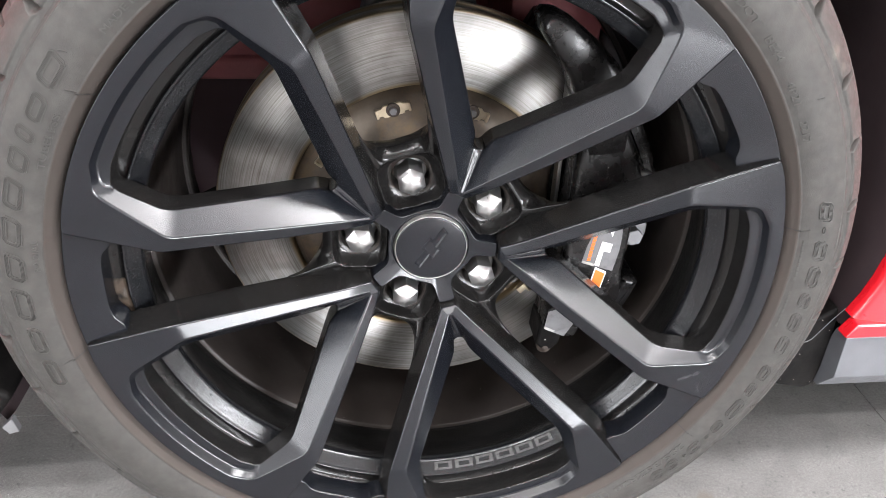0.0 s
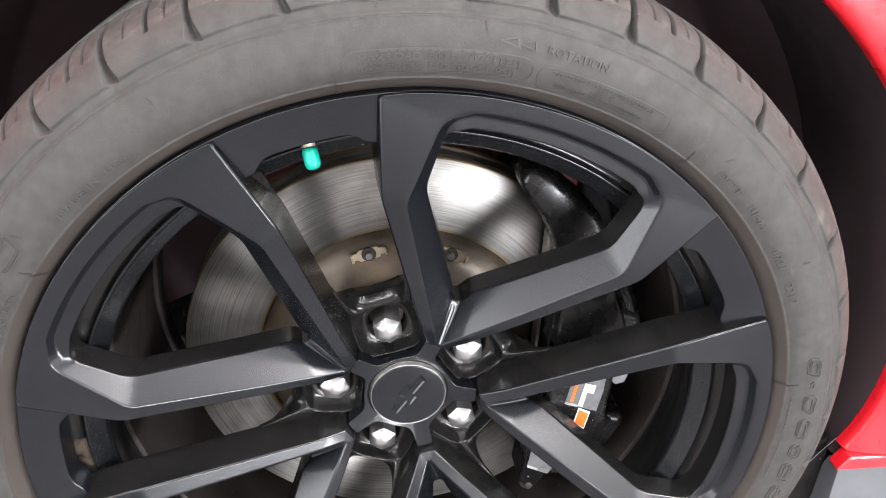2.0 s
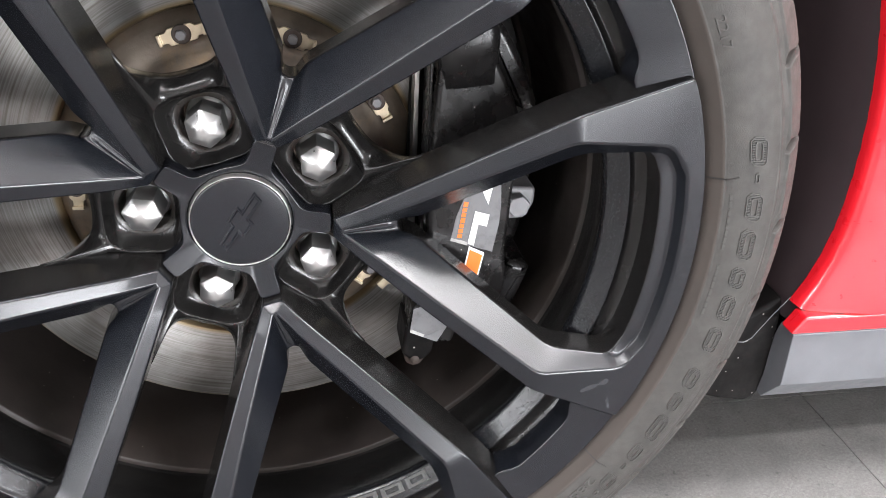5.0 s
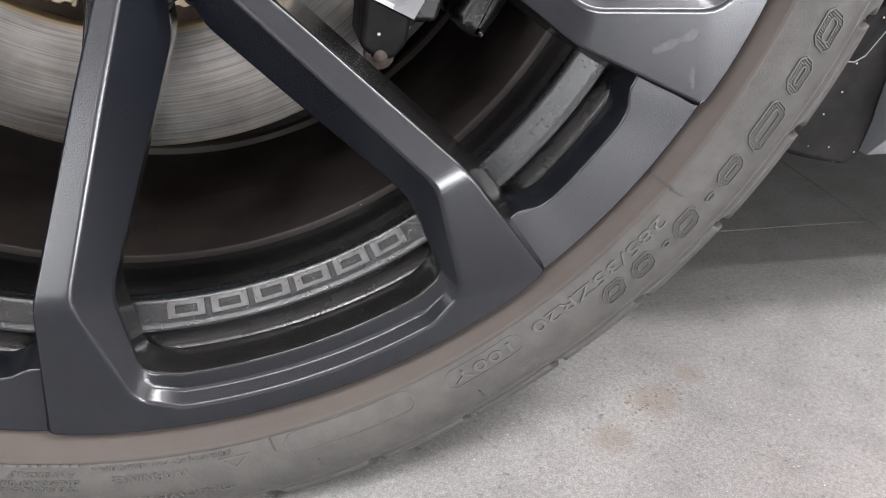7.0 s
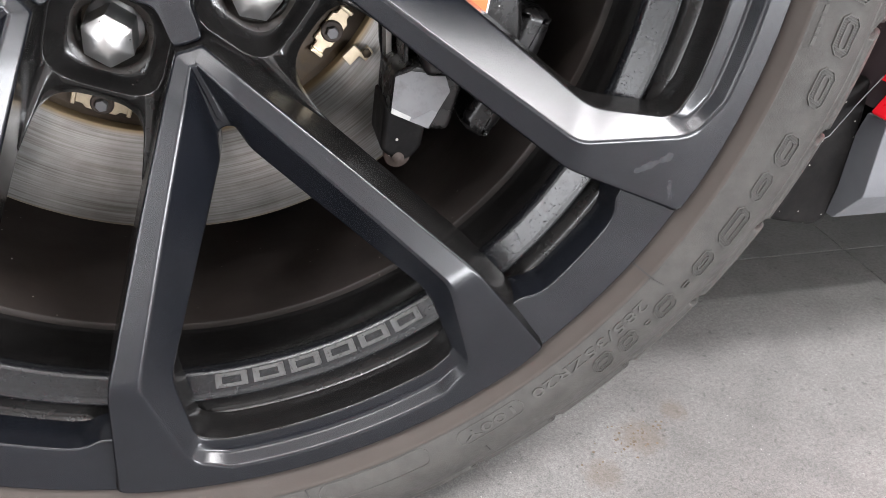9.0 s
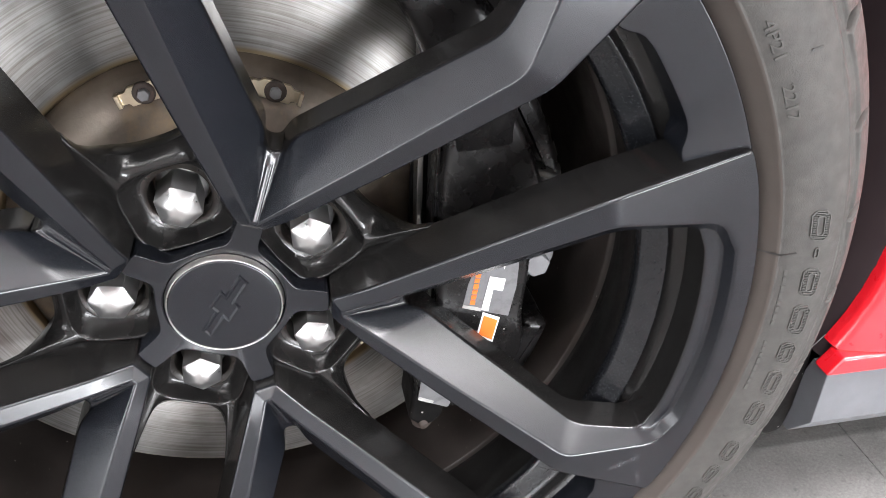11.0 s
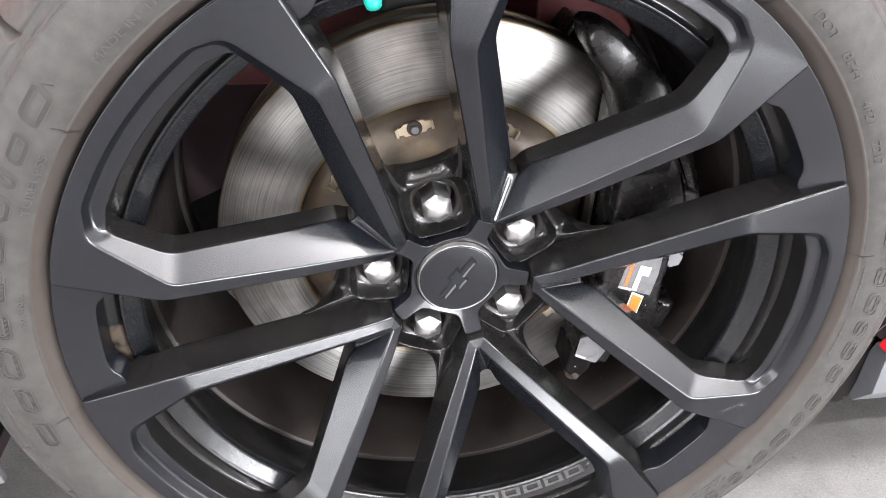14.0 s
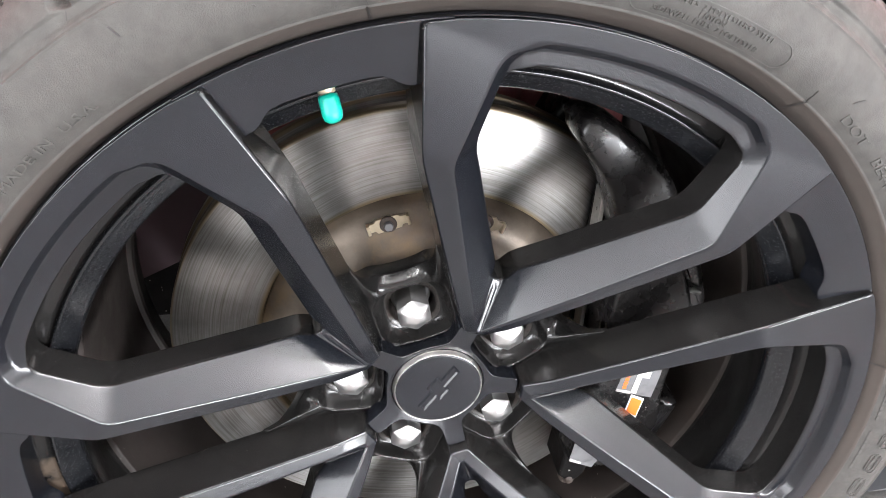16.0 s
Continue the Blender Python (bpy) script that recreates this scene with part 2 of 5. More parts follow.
def rotor_material():
    m = bpy.data.materials.new("brushed_brake_disc")
    m.use_nodes = True
    nt = m.node_tree
    b = nt.nodes["Principled BSDF"]
    b.inputs["Metallic"].default_value, b.inputs["Anisotropic"].default_value = 1.0, 0.85
    b.inputs["Anisotropic Rotation"].default_value = 0.25
    tc = nt.nodes.new("ShaderNodeTexCoord")
    sep = nt.nodes.new("ShaderNodeSeparateXYZ")
    nt.links.new(tc.outputs["Object"], sep.inputs[0])
    cmb = nt.nodes.new("ShaderNodeCombineXYZ")
    nt.links.new(sep.outputs[0], cmb.inputs[0])
    nt.links.new(sep.outputs[2], cmb.inputs[1])
    ln = nt.nodes.new("ShaderNodeVectorMath")
    ln.operation = "LENGTH"
    nt.links.new(cmb.outputs[0], ln.inputs[0])
    ang = nt.nodes.new("ShaderNodeMath")
    ang.operation = "ARCTAN2"
    nt.links.new(sep.outputs[2], ang.inputs[0])
    nt.links.new(sep.outputs[0], ang.inputs[1])
    # concentric scoring: fine across the radius, slow along the turn
    rv = nt.nodes.new("ShaderNodeCombineXYZ")
    sc = nt.nodes.new("ShaderNodeMath")
    sc.operation = "MULTIPLY"
    sc.inputs[1].default_value = 900.0
    nt.links.new(ln.outputs["Value"], sc.inputs[0])
    nt.links.new(sc.outputs[0], rv.inputs[0])
    sa = nt.nodes.new("ShaderNodeMath")
    sa.operation = "MULTIPLY"
    sa.inputs[1].default_value = 2.0
    nt.links.new(ang.outputs[0], sa.inputs[0])
    nt.links.new(sa.outputs[0], rv.inputs[1])
    n = nt.nodes.new("ShaderNodeTexNoise")
    n.inputs["Scale"].default_value, n.inputs["Detail"].default_value = 1.0, 5.0
    nt.links.new(rv.outputs[0], n.inputs["Vector"])
    cr = nt.nodes.new("ShaderNodeValToRGB")
    cr.color_ramp.elements[0].position, cr.color_ramp.elements[0].color = 0.3, (0.20, 0.188, 0.17, 1)
    cr.color_ramp.elements[1].position, cr.color_ramp.elements[1].color = 0.60, (0.35, 0.345, 0.335, 1)
    nt.links.new(n.outputs["Fac"], cr.inputs[0])
    # heat-brown inner and outer borders of the swept track
    edge = nt.nodes.new("ShaderNodeValToRGB")
    els = edge.color_ramp.elements
    els[0].position, els[0].color = 0.0, (1, 1, 1, 1)
    els[1].position, els[1].color = 1.0, (1, 1, 1, 1)
    for pos, v in ((0.04, 1.0), (0.085, 0.0), (0.955, 0.0), (0.975, 0.8)):
        e = els.new(pos)
        e.color = (v, v, v, 1)
    mr = nt.nodes.new("ShaderNodeMapRange")
    mr.inputs["From Min"].default_value, mr.inputs["From Max"].default_value = 0.122, 0.187
    nt.links.new(ln.outputs["Value"], mr.inputs["Value"])
    nt.links.new(mr.outputs[0], edge.inputs[0])
    mx = nt.nodes.new("ShaderNodeMix")
    mx.data_type = "RGBA"
    nt.links.new(edge.outputs[0], mx.inputs["Factor"])
    # uneven wear over the track
    wear = nt.nodes.new("ShaderNodeTexNoise")
    wear.inputs["Scale"].default_value, wear.inputs["Detail"].default_value = 45.0, 7.0
    nt.links.new(tc.outputs["Object"], wear.inputs["Vector"])
    wr = nt.nodes.new("ShaderNodeMapRange")
    wr.inputs["From Min"].default_value, wr.inputs["From Max"].default_value = 0.35, 0.65
    wr.inputs["To Min"].default_value, wr.inputs["To Max"].default_value = 0.78, 1.12
    nt.links.new(wear.outputs["Fac"], wr.inputs["Value"])
    worn = nt.nodes.new("ShaderNodeMix")
    worn.data_type, worn.blend_type = "RGBA", "MULTIPLY"
    worn.inputs["Factor"].default_value = 1.0
    nt.links.new(cr.outputs[0], worn.inputs["A"])
    nt.links.new(wr.outputs[0], worn.inputs["B"])
    nt.links.new(worn.outputs["Result"], mx.inputs["A"])
    mx.inputs["B"].default_value = (0.27, 0.21, 0.13, 1)
    nt.links.new(mx.outputs["Result"], b.inputs["Base Color"])
    rr = nt.nodes.new("ShaderNodeMapRange")
    rr.inputs["To Min"].default_value, rr.inputs["To Max"].default_value = 0.30, 0.5
    nt.links.new(n.outputs["Fac"], rr.inputs["Value"])
    nt.links.new(rr.outputs[0], b.inputs["Roughness"])
    bp = nt.nodes.new("ShaderNodeBump")
    bp.inputs["Strength"].default_value, bp.inputs["Distance"].default_value = 0.07, 0.0004
    nt.links.new(n.outputs["Fac"], bp.inputs["Height"])
    nt.links.new(bp.outputs["Normal"], b.inputs["Normal"])
    tg = nt.nodes.new("ShaderNodeTangent")
    tg.direction_type, tg.axis = "RADIAL", "Y"
    nt.links.new(tg.outputs[0], b.inputs["Tangent"])
    return m


def floor_material():
    m = material("worn_concrete_floor", (0.185, 0.181, 0.175), 0.5, 0, 0.1, 6, 0.2, 1500, dirt=(0.14, 0.136, 0.13), dirt_scale=4.5, dirt_amount=0.55, specks=0.05, speck_scale=330, speck_colour=(0.34, 0.333, 0.32))
    nt = m.node_tree
    b = nt.nodes["Principled BSDF"]
    tc = nt.nodes.new("ShaderNodeTexCoord")

    def darken(scale, detail, lo, hi, a, c):
        n = nt.nodes.new("ShaderNodeTexNoise")
        n.inputs["Scale"].default_value, n.inputs["Detail"].default_value = scale, detail
        nt.links.new(tc.outputs["Object"], n.inputs["Vector"])
        r = nt.nodes.new("ShaderNodeMapRange")
        r.inputs["From Min"].default_value, r.inputs["From Max"].default_value = lo, hi
        r.inputs["To Min"].default_value, r.inputs["To Max"].default_value = a, c
        nt.links.new(n.outputs["Fac"], r.inputs["Value"])
        mul = nt.nodes.new("ShaderNodeMix")
        mul.data_type, mul.blend_type = "RGBA", "MULTIPLY"
        mul.inputs["Factor"].default_value = 1.0
        old = b.inputs["Base Color"].links[0].from_socket
        nt.links.new(old, mul.inputs["A"])
        nt.links.new(r.outputs[0], mul.inputs["B"])
        nt.links.new(mul.outputs["Result"], b.inputs["Base Color"])

    darken(900.0, 4.0, 0.3, 0.7, 0.72, 1.28)      # grain
    darken(330.0, 3.0, 0.35, 0.65, 0.86, 1.14)
    darken(150.0, 5.0, 0.62, 0.72, 1.0, 0.62)     # small dark pits
    darken(28.0, 8.0, 0.45, 0.75, 1.0, 0.8)       # scuffs
    return m


ROTOR = rotor_material()
FLOOR = floor_material()
smear(FLOOR, [((0.285, -0.035, 0), 0.028), ((0.245, -0.062, 0), 0.022), ((0.320, -0.015, 0), 0.018), ((0.170, -0.120, 0), 0.020)], (0.13, 0.098, 0.072), 0.4)


# ---- mesh helpers ----
def part(name, bm, mat, parent=None, label="", smooth=True, bevel=0.0, segments=3, angle=25.0):
    if isinstance(bm, bmesh.types.BMesh):
        bmesh.ops.recalc_face_normals(bm, faces=bm.faces)
        me = bpy.data.meshes.new(name)
        bm.to_mesh(me)
        bm.free()
    else:
        me = bm
    if not me.materials:
        me.materials.append(mat)
    if smooth:
        me.shade_smooth()
    ob = new(name, me)
    if parent is not None:
        ob.parent = parent
    if bevel:
        md = ob.modifiers.new("bevel", "BEVEL")
        md.width, md.segments, md.limit_method, md.angle_limit = bevel, segments, "ANGLE", radians(angle)
        md.harden_normals = True
        md.use_clamp_overlap = False
        md.miter_outer = "MITER_ARC"
    if label:
        tagged(ob, label)
    return ob


def thing(name, label, category, at=(0, 0, 0), group=""):
    ob = new(name)
    ob.location = at
    ob.empty_display_size = 0.05
    return tagged(ob, label, category, group)


def loft(loops, closed=True):
    """Quads between successive loops of equal length, each a list of points."""
    bm = bmesh.new()
    rows = [[bm.verts.new(p) for p in loop] for loop in loops]
    n = len(rows[0])
    for a, b in zip(rows, rows[1:]):
        for i in range(n if closed else n - 1):
            j = (i + 1) % n
            bm.faces.new((a[i], a[j], b[j], b[i]))
    return bm, rows


def turned(profile, n=128, a0=0.0, a1=360.0):
    """A solid of turning about the wheel's axle (local y): profile of (radius, y)."""
    full = abs(a1 - a0) >= 360
    bm = bmesh.new()
    rows = []
    for i in range(n if full else n + 1):
        a = radians(a0 + (a1 - a0) * i / n)
        rows.append([bm.verts.new((r * math.cos(a), y, r * math.sin(a))) for r, y in profile])
    m = len(rows)
    for i in range(m if full else m - 1):
        p, q = rows[i], rows[(i + 1) % m]
        for k in range(len(profile) - 1):
            bm.faces.new((p[k], p[k + 1], q[k + 1], q[k]))
    return bm


def prism(outline, y0, y1, inset=0.0):
    """A closed prism over an outline in x and z from y0 (front) to y1 (back); inset draws the front edge in."""
    bm = bmesh.new()
    cx = sum(p[0] for p in outline) / len(outline)
    cz = sum(p[1] for p in outline) / len(outline)
    f = [bm.verts.new((x - inset * np.sign(x - cx), y0, z - inset * np.sign(z - cz))) for x, z in outline]
    b = [bm.verts.new((x, y1, z)) for x, z in outline]
    n = len(outline)
    bm.faces.new(f)
    bm.faces.new(b[::-1])
    for i in range(n):
        bm.faces.new((f[i], b[i], b[(i + 1) % n], f[(i + 1) % n]))
    return bm


def box(x0, x1, y0, y1, z0, z1):
    return prism([(x0, z0), (x1, z0), (x1, z1), (x0, z1)], y0, y1)


def pol(r, deg):
    return r * math.cos(radians(deg)), r * math.sin(radians(deg))


def turn_y(p, deg):
    """A point (a, l, y) of a nut's own axes, a outwards and l counter-clockwise, turned so that its axis lies at deg."""
    a, l, y = p
    c, s = math.cos(radians(deg)), math.sin(radians(deg))
    return (a * c - l * s, y, a * s + l * c)


# ---- the place: floor, walls, ceiling ----
bm = bmesh.new()
bmesh.ops.create_grid(bm, x_segments=4, y_segments=4, size=4.0)
for v in bm.verts:
    v.co.z = -0.003
floor = tagged(part("floor", bm, FLOOR), "worn pale grey concrete floor slabs with fine grit and thin joints", "floor", kind="structure")
SLAB = 1.2


def slab_mesh(x0, x1, y0, y1):
    """One concrete slab with slightly broken edges."""
    def ring(d, z):
        return [(x0 + d, y0 + d, z), (x1 - d, y0 + d, z), (x1 - d, y1 - d, z), (x0 + d, y1 - d, z)]

    bm, rows = loft([ring(0.0004, -0.03), ring(0.0004, -0.0004), ring(0.0008, 0.0)])
    bm.faces.new(rows[-1])
    return bm


def slab_edges(first):
    cuts = [-4.0]
    v = first - SLAB * 4
    while v < 4.0:
        if v > -3.99:
            cuts.append(v)
        v += SLAB
    return cuts + [4.0]


XS, YS = slab_edges(0.602), slab_edges(0.162)
for xa, xb in zip(XS, XS[1:]):
    for ya, yb in zip(YS, YS[1:]):
        part("slab", slab_mesh(xa, xb, ya, yb), FLOOR, floor, smooth=False)


def room_wall(name, x0, x1, y0, y1, z0, z1, label):
    return tagged(part(name, box(x0, x1, y0, y1, z0, z1), WALL, smooth=False), label, "wall", kind="structure")


def fill_frame(name, x, y, turn, wide, high, z):
    """A plain frame added on a wall, round one of the added lights."""
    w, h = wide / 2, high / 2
    ob = thing(name, "plain white frame added round an unseen wall light", "window", (x, y, z))
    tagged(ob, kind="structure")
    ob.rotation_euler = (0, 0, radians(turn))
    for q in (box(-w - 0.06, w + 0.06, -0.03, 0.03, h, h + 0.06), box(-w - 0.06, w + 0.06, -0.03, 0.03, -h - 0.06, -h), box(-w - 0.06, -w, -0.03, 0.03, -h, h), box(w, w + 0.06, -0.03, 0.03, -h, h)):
        part("fill_frame_bar", q, WALL, ob, bevel=0.006, segments=2)


# made-up frames, one for each light added at the walls
fill_frame("fill_frame_1", -3.96, -1.60, 90, 1.8, 1.0, 0.70)
fill_frame("fill_frame_2", 2.3, -3.96, 0, 3.0, 0.56, 0.34)
fill_frame("fill_frame_3", -3.40, -3.96, 0, 0.9, 1.8, 1.30)
room_wall("wall_south", -4.0, 4.0, -4.1, -4.0, 0, 3.0, "plain white workshop wall")
room_wall("wall_north", -4.0, 4.0, 4.0, 4.1, 0, 3.0, "plain white workshop wall")
room_wall("wall_west", -4.1, -4.0, -4.0, 4.0, 0, 3.0, "plain white workshop wall")
room_wall("wall_east", 4.0, 4.1, -4.0, 4.0, 0, 3.0, "plain white workshop wall")
tagged(part("ceiling", box(-4.1, 4.1, -4.1, 4.1, 3.0, 3.1), WALL, smooth=False), "plain white workshop ceiling", "ceiling", kind="structure")

# ---- the alloy wheel ----
wheel = thing("alloy_wheel", "satin black five-double-spoke alloy wheel on the red car", "wheel", (0, 0, HUB_Z))


def fillet(pts, radii, n=5):
    """Rounds the corners of an open line of (a, l, y) points."""
    out = []
    for i, (p, d) in enumerate(zip(pts, radii)):
        p = Vector(p)
        if d <= 0 or i in (0, len(pts) - 1):
            out.append(p)
            continue
        u, v = Vector(pts[i - 1]) - p, Vector(pts[i + 1]) - p
        e, f = p + u.normalized() * min(d, u.length * 0.45), p + v.normalized() * min(d, v.length * 0.45)
        for k in range(n):
            t = k / (n - 1)
            out.append(e * (1 - t) ** 2 + p * 2 * t * (1 - t) + f * t * t)
    return out


ARC = [0.06, 0.14, 0.25, 0.37, 0.5, 0.62, 0.75, 0.88, 1.0]


def spoke_line(keys, radii, arc_r, arc_y, start_phi):
    """One line of the double spoke: hub, arm, elbow, corner, then the arc along the rim up to the middle."""
    pts = fillet(keys + [(*pol(arc_r, start_phi + 4), arc_y)], radii + [0])[:-1]
    for f in ARC:
        pts.append(Vector((*pol(arc_r, start_phi + (36 - start_phi) * f), arc_y)))
    return pts


def spoke_mesh():
    R_ = [0, 0.0015, 0.006, 0, 0.006, 0.003]
    gap_low = spoke_line([(*pol(0.0575, 36), 0.02), (*pol(0.0575, 29.5), 0.02), (0.068, 0.0268, 0.012), (0.12, 0.0272, -0.0122),
                          (0.205, 0.0306, -0.0420), (*pol(0.262, 8.6), -0.054)], R_, 0.262, -0.052, 12.0)
    gap = spoke_line([(*pol(0.0575, 36), -0.0178), (*pol(0.0575, 29.5), -0.0178), (0.068, 0.0285, -0.0270), (0.12, 0.0298, -0.0462),
                      (0.205, 0.033, -0.0758), (*pol(0.2748, 10.5), -0.0782)], R_, 0.2754, -0.0782, 12.0)
    ridge = spoke_line([(*pol(0.0620, 36), -0.0235), (*pol(0.0628, 34.8), -0.0238), (0.072, 0.0376, -0.0318), (0.12, 0.0405, -0.0496),
                        (0.198, 0.046, -0.0778), (*pol(0.2600, 18.6), -0.0768)], [0, 0.0005, 0.004, 0, 0.006, 0.010], 0.2642, -0.0772, 22.0)
    edge = spoke_line([(*pol(0.099, 36), -0.0130), (*pol(0.1005, 33.4), -0.0133), (0.094, 0.0597, -0.0173), (0.13, 0.0602, -0.0335),
                       (0.1995, 0.0612, -0.0628), (*pol(0.2490, 19.4), -0.0690)], [0, 0.003, 0.005, 0, 0.008, 0.008], 0.2512, -0.0688, 22.0)
    mid = []
    arms = len(edge) - len(ARC) - 5
    for i, (a, b) in enumerate(zip(ridge, edge)):
        f = max(0.0, min(1.0, (i - arms) / 4))
        p = a.lerp(b, 0.80 - 0.50 * f)
        p.z += (-0.0692 - p.z) * f
        mid.append(p)
    low = []
    for i, p in enumerate(edge):
        if i < arms:
            low.append(Vector((p[0] + 0.0005, p[1] + 0.001, p[2] + 0.021)))
        else:
            r = math.hypot(p[0], p[1]) + 0.0015
            d = math.degrees(math.atan2(p[1], p[0]))
            low.append(Vector((*pol(r, d), -0.046)))
    loops = [gap_low, gap, ridge, mid, edge, low]
    for lp in loops:
        for p in lp:
            p.z += 0.0036 * max(0.0, min(1.0, (math.hypot(p.x, p.y) - 0.08) / 0.12))
    full = []
    for lp in loops:
        here = [Vector(turn_y(p, -36)) for p in lp]           # the middle of the V lies on +x
        there = [Vector((p[0], p[1], -p[2])) for p in here[::-1]]
        full.append(here + there[1:-1])
    full.append(full[0])
    bm = bmesh.new()
    rows = [[bm.verts.new(p) for p in loop] for loop in full[:-1]]
    rows.append(rows[0])
    n = len(rows[0])
    for k, (a, b) in enumerate(zip(rows, rows[1:])):
        for i in range(n):
            j = (i + 1) % n
            bm.faces.new((a[i], a[j], b[j], b[i])).material_index = 1 if k in (0, 4, 5) else 0
    bmesh.ops.remove_doubles(bm, verts=bm.verts, dist=0.00005)
    bmesh.ops.recalc_face_normals(bm, faces=bm.faces)
    me = bpy.data.meshes.new("spoke")
    bm.to_mesh(me)
    bm.free()
    return me


SPOKE = spoke_mesh()
for k in range(5):
    ob = part("spoke", SPOKE, PAINT, wheel, bevel=0.0016, segments=3, angle=20)
    if k == 0:
        SPOKE.materials.append(GLOSS)
    if k == 3:
        ob.material_slots[0].link = "OBJECT"
        ob.material_slots[0].material = SCUFFED
    ob.rotation_euler = (0, -radians(NUT0 + 36 + STEP * k), 0)


# the rim: barrel turned about the axle and the lower rim pieces between the spokes
part("rim_well", turned([(0.2700, -0.0580), (0.2575, -0.0520), (0.2535, -0.0462), (0.2528, -0.0425), (0.2500, -0.0412), (0.2462, -0.0404), (0.2436, -0.0402), (0.2428, -0.0412)], 160), GLOSS, wheel)
part("ledge", turned([(0.2428, -0.0412), (0.2423, -0.0432), (0.2411, -0.0438), (0.2400, -0.0431), (0.2391, -0.0418), (0.2380, -0.0411), (0.2375, -0.0407), (0.2309, -0.0354), (0.2304, -0.0350), (0.2293, -0.0332), (0.2290, -0.0310), (0.2297, -0.0280)], 192), BAND, wheel,
     "dark textured ledge ring inside the rim", bevel=0.0)
part("ledge_back", turned([(0.2297, -0.0280), (0.2335, -0.0180), (0.2375, -0.0020), (0.2392, 0.0130), (0.2394, 0.0178)], 160), GLOSS, wheel)
part("barrel", turned([(0.2394, 0.0178), (0.2368, 0.0184), (0.2358, 0.0192), (0.2354, 0.0215), (0.2345, 0.060), (0.2338, 0.120), (0.2330, 0.148), (0.2290, 0.1495), (0.2275, 0.152), (0.2290, 0.172), (0.245, 0.182),
                       (0.262, 0.186), (0.266, 0.19), (0.272, 0.19), (0.272, 0.175)], 192), BARREL, wheel, "dusty black inner barrel", bevel=0.0005, segments=2, angle=30)


def ledge_block(a0, a1, bars):
    """One hollow block, as large as a letter, cast on the ledge ring: strokes in its own width (0 to 1) and height (0 to 1)."""
    bm = bmesh.new()
    for u0, u1, v0, v1 in bars:
        top, low = [], []
        for u, v in ((u0, v0), (u1, v0), (u1, v1), (u0, v1)):
            a = a0 + (a1 - a0) * u
            r, y = 0.2371 - 0.0060 * v, -0.0404 + 0.0048 * v
            for lst, h in ((top, 0.0008), (low, -0.0003)):
                x, z = pol(r - 0.8 * h, a)
                lst.append(bm.verts.new((x, y - 0.6 * h, z)))
        bm.faces.new(top)
        for k in range(4):
            bm.faces.new((top[k], top[(k + 1) % 4], low[(k + 1) % 4], low[k]))
    return part("cast_block", bm, CAST, wheel, smooth=False)


LEFT, RIGHT, FOOT, HEAD = (0, 0.2, 0, 1), (0.8, 1, 0, 1), (0.2, 0.8, 0, 0.24), (0.2, 0.8, 0.76, 1)
for k in range(6):
    ledge_block(-88.0 + 5.02 * k, -88.0 + 5.02 * k + 4.25, (LEFT, RIGHT, FOOT, HEAD))


def segment_mesh():
    """The lower piece of rim face between two neighbouring double spokes, with the rounded end of the gap."""
    half = [(0.0, 0.2503), (0.012, 0.2501), (0.021, 0.2496), (0.0265, 0.2484), (0.0302, 0.2462), (0.0328, 0.2435), (0.0362, 0.2412), (0.0420, 0.2395)]
    inner = [(a, -l) for l, a in half[::-1]] + [(a, l) for l, a in half[1:]]
    front, back, outer, lip = [], [], [], []
    n = len(inner)
    for i, (a, l) in enumerate(inner):
        phi = -13.5 + 27.0 * i / (n - 1)
        front.append(turn_y((a, l, -0.0664), 0))
        back.append(turn_y((a + 0.0008, l * 0.99, -0.046), 0))
        outer.append(turn_y((*pol(0.2752, phi), -0.0716), 0))
        lip.append(turn_y((*pol(0.2752, phi), -0.060), 0))
    bm, _ = loft([back, front, outer, lip], closed=False)
    me = bpy.data.meshes.new("rim_segment")
    bmesh.ops.recalc_face_normals(bm, faces=bm.faces)
    bm.to_mesh(me)
    bm.free()
    return me


SEGMENT = segment_mesh()
for k in range(5):
    ob = part("rim_segment", SEGMENT, PAINT, wheel, bevel=0.0012, segments=3, angle=35)
    ob.rotation_euler = (0, -radians(NUT0 + STEP * k), 0)
part("rim_lip", turned([(0.2690, -0.0655), (0.2738, -0.0686), (0.2752, -0.0681), (0.2757, -0.0656), (0.2752, -0.061), (0.268, -0.056)], 192), PAINT, wheel)


def hub_mesh():
    """The five-armed centre of the wheel, dished round the nuts."""
    half = [(0, 0.0364), (8, 0.0366), (15, 0.0372), (20.5, 0.0384), (24, 0.0402), (26.2, 0.0436), (27.4, 0.0480), (28.3, 0.0525), (29, 0.0556), (30, 0.0566), (31.5, 0.0569), (36, 0.0570)]
    one = half + [(72 - a, r) for a, r in half[-2:0:-1]]
    top, low, inn = [], [], []
    for k in range(5):
        for a, r in one:
            d = NUT0 + a + STEP * k
            y = -0.0072 - (max(r, 0.033) - 0.033) * 0.20
            top.append(turn_y((r, 0, y), d))
            low.append(turn_y((r - 0.0004, 0, 0.024), d))
            inn.append(turn_y((0.0322, 0, -0.0062), d))
    bm, rows = loft([low, top, inn])
    ring = [bm.verts.new((v.co.x, -0.003, v.co.z)) for v in rows[2]]
    n = len(ring)
    for i in range(n):
        bm.faces.new((rows[2][i], rows[2][(i + 1) % n], ring[(i + 1) % n], ring[i]))
    return bm


part("hub", hub_mesh(), PAINT, wheel, bevel=0.0014, segments=3, angle=30)


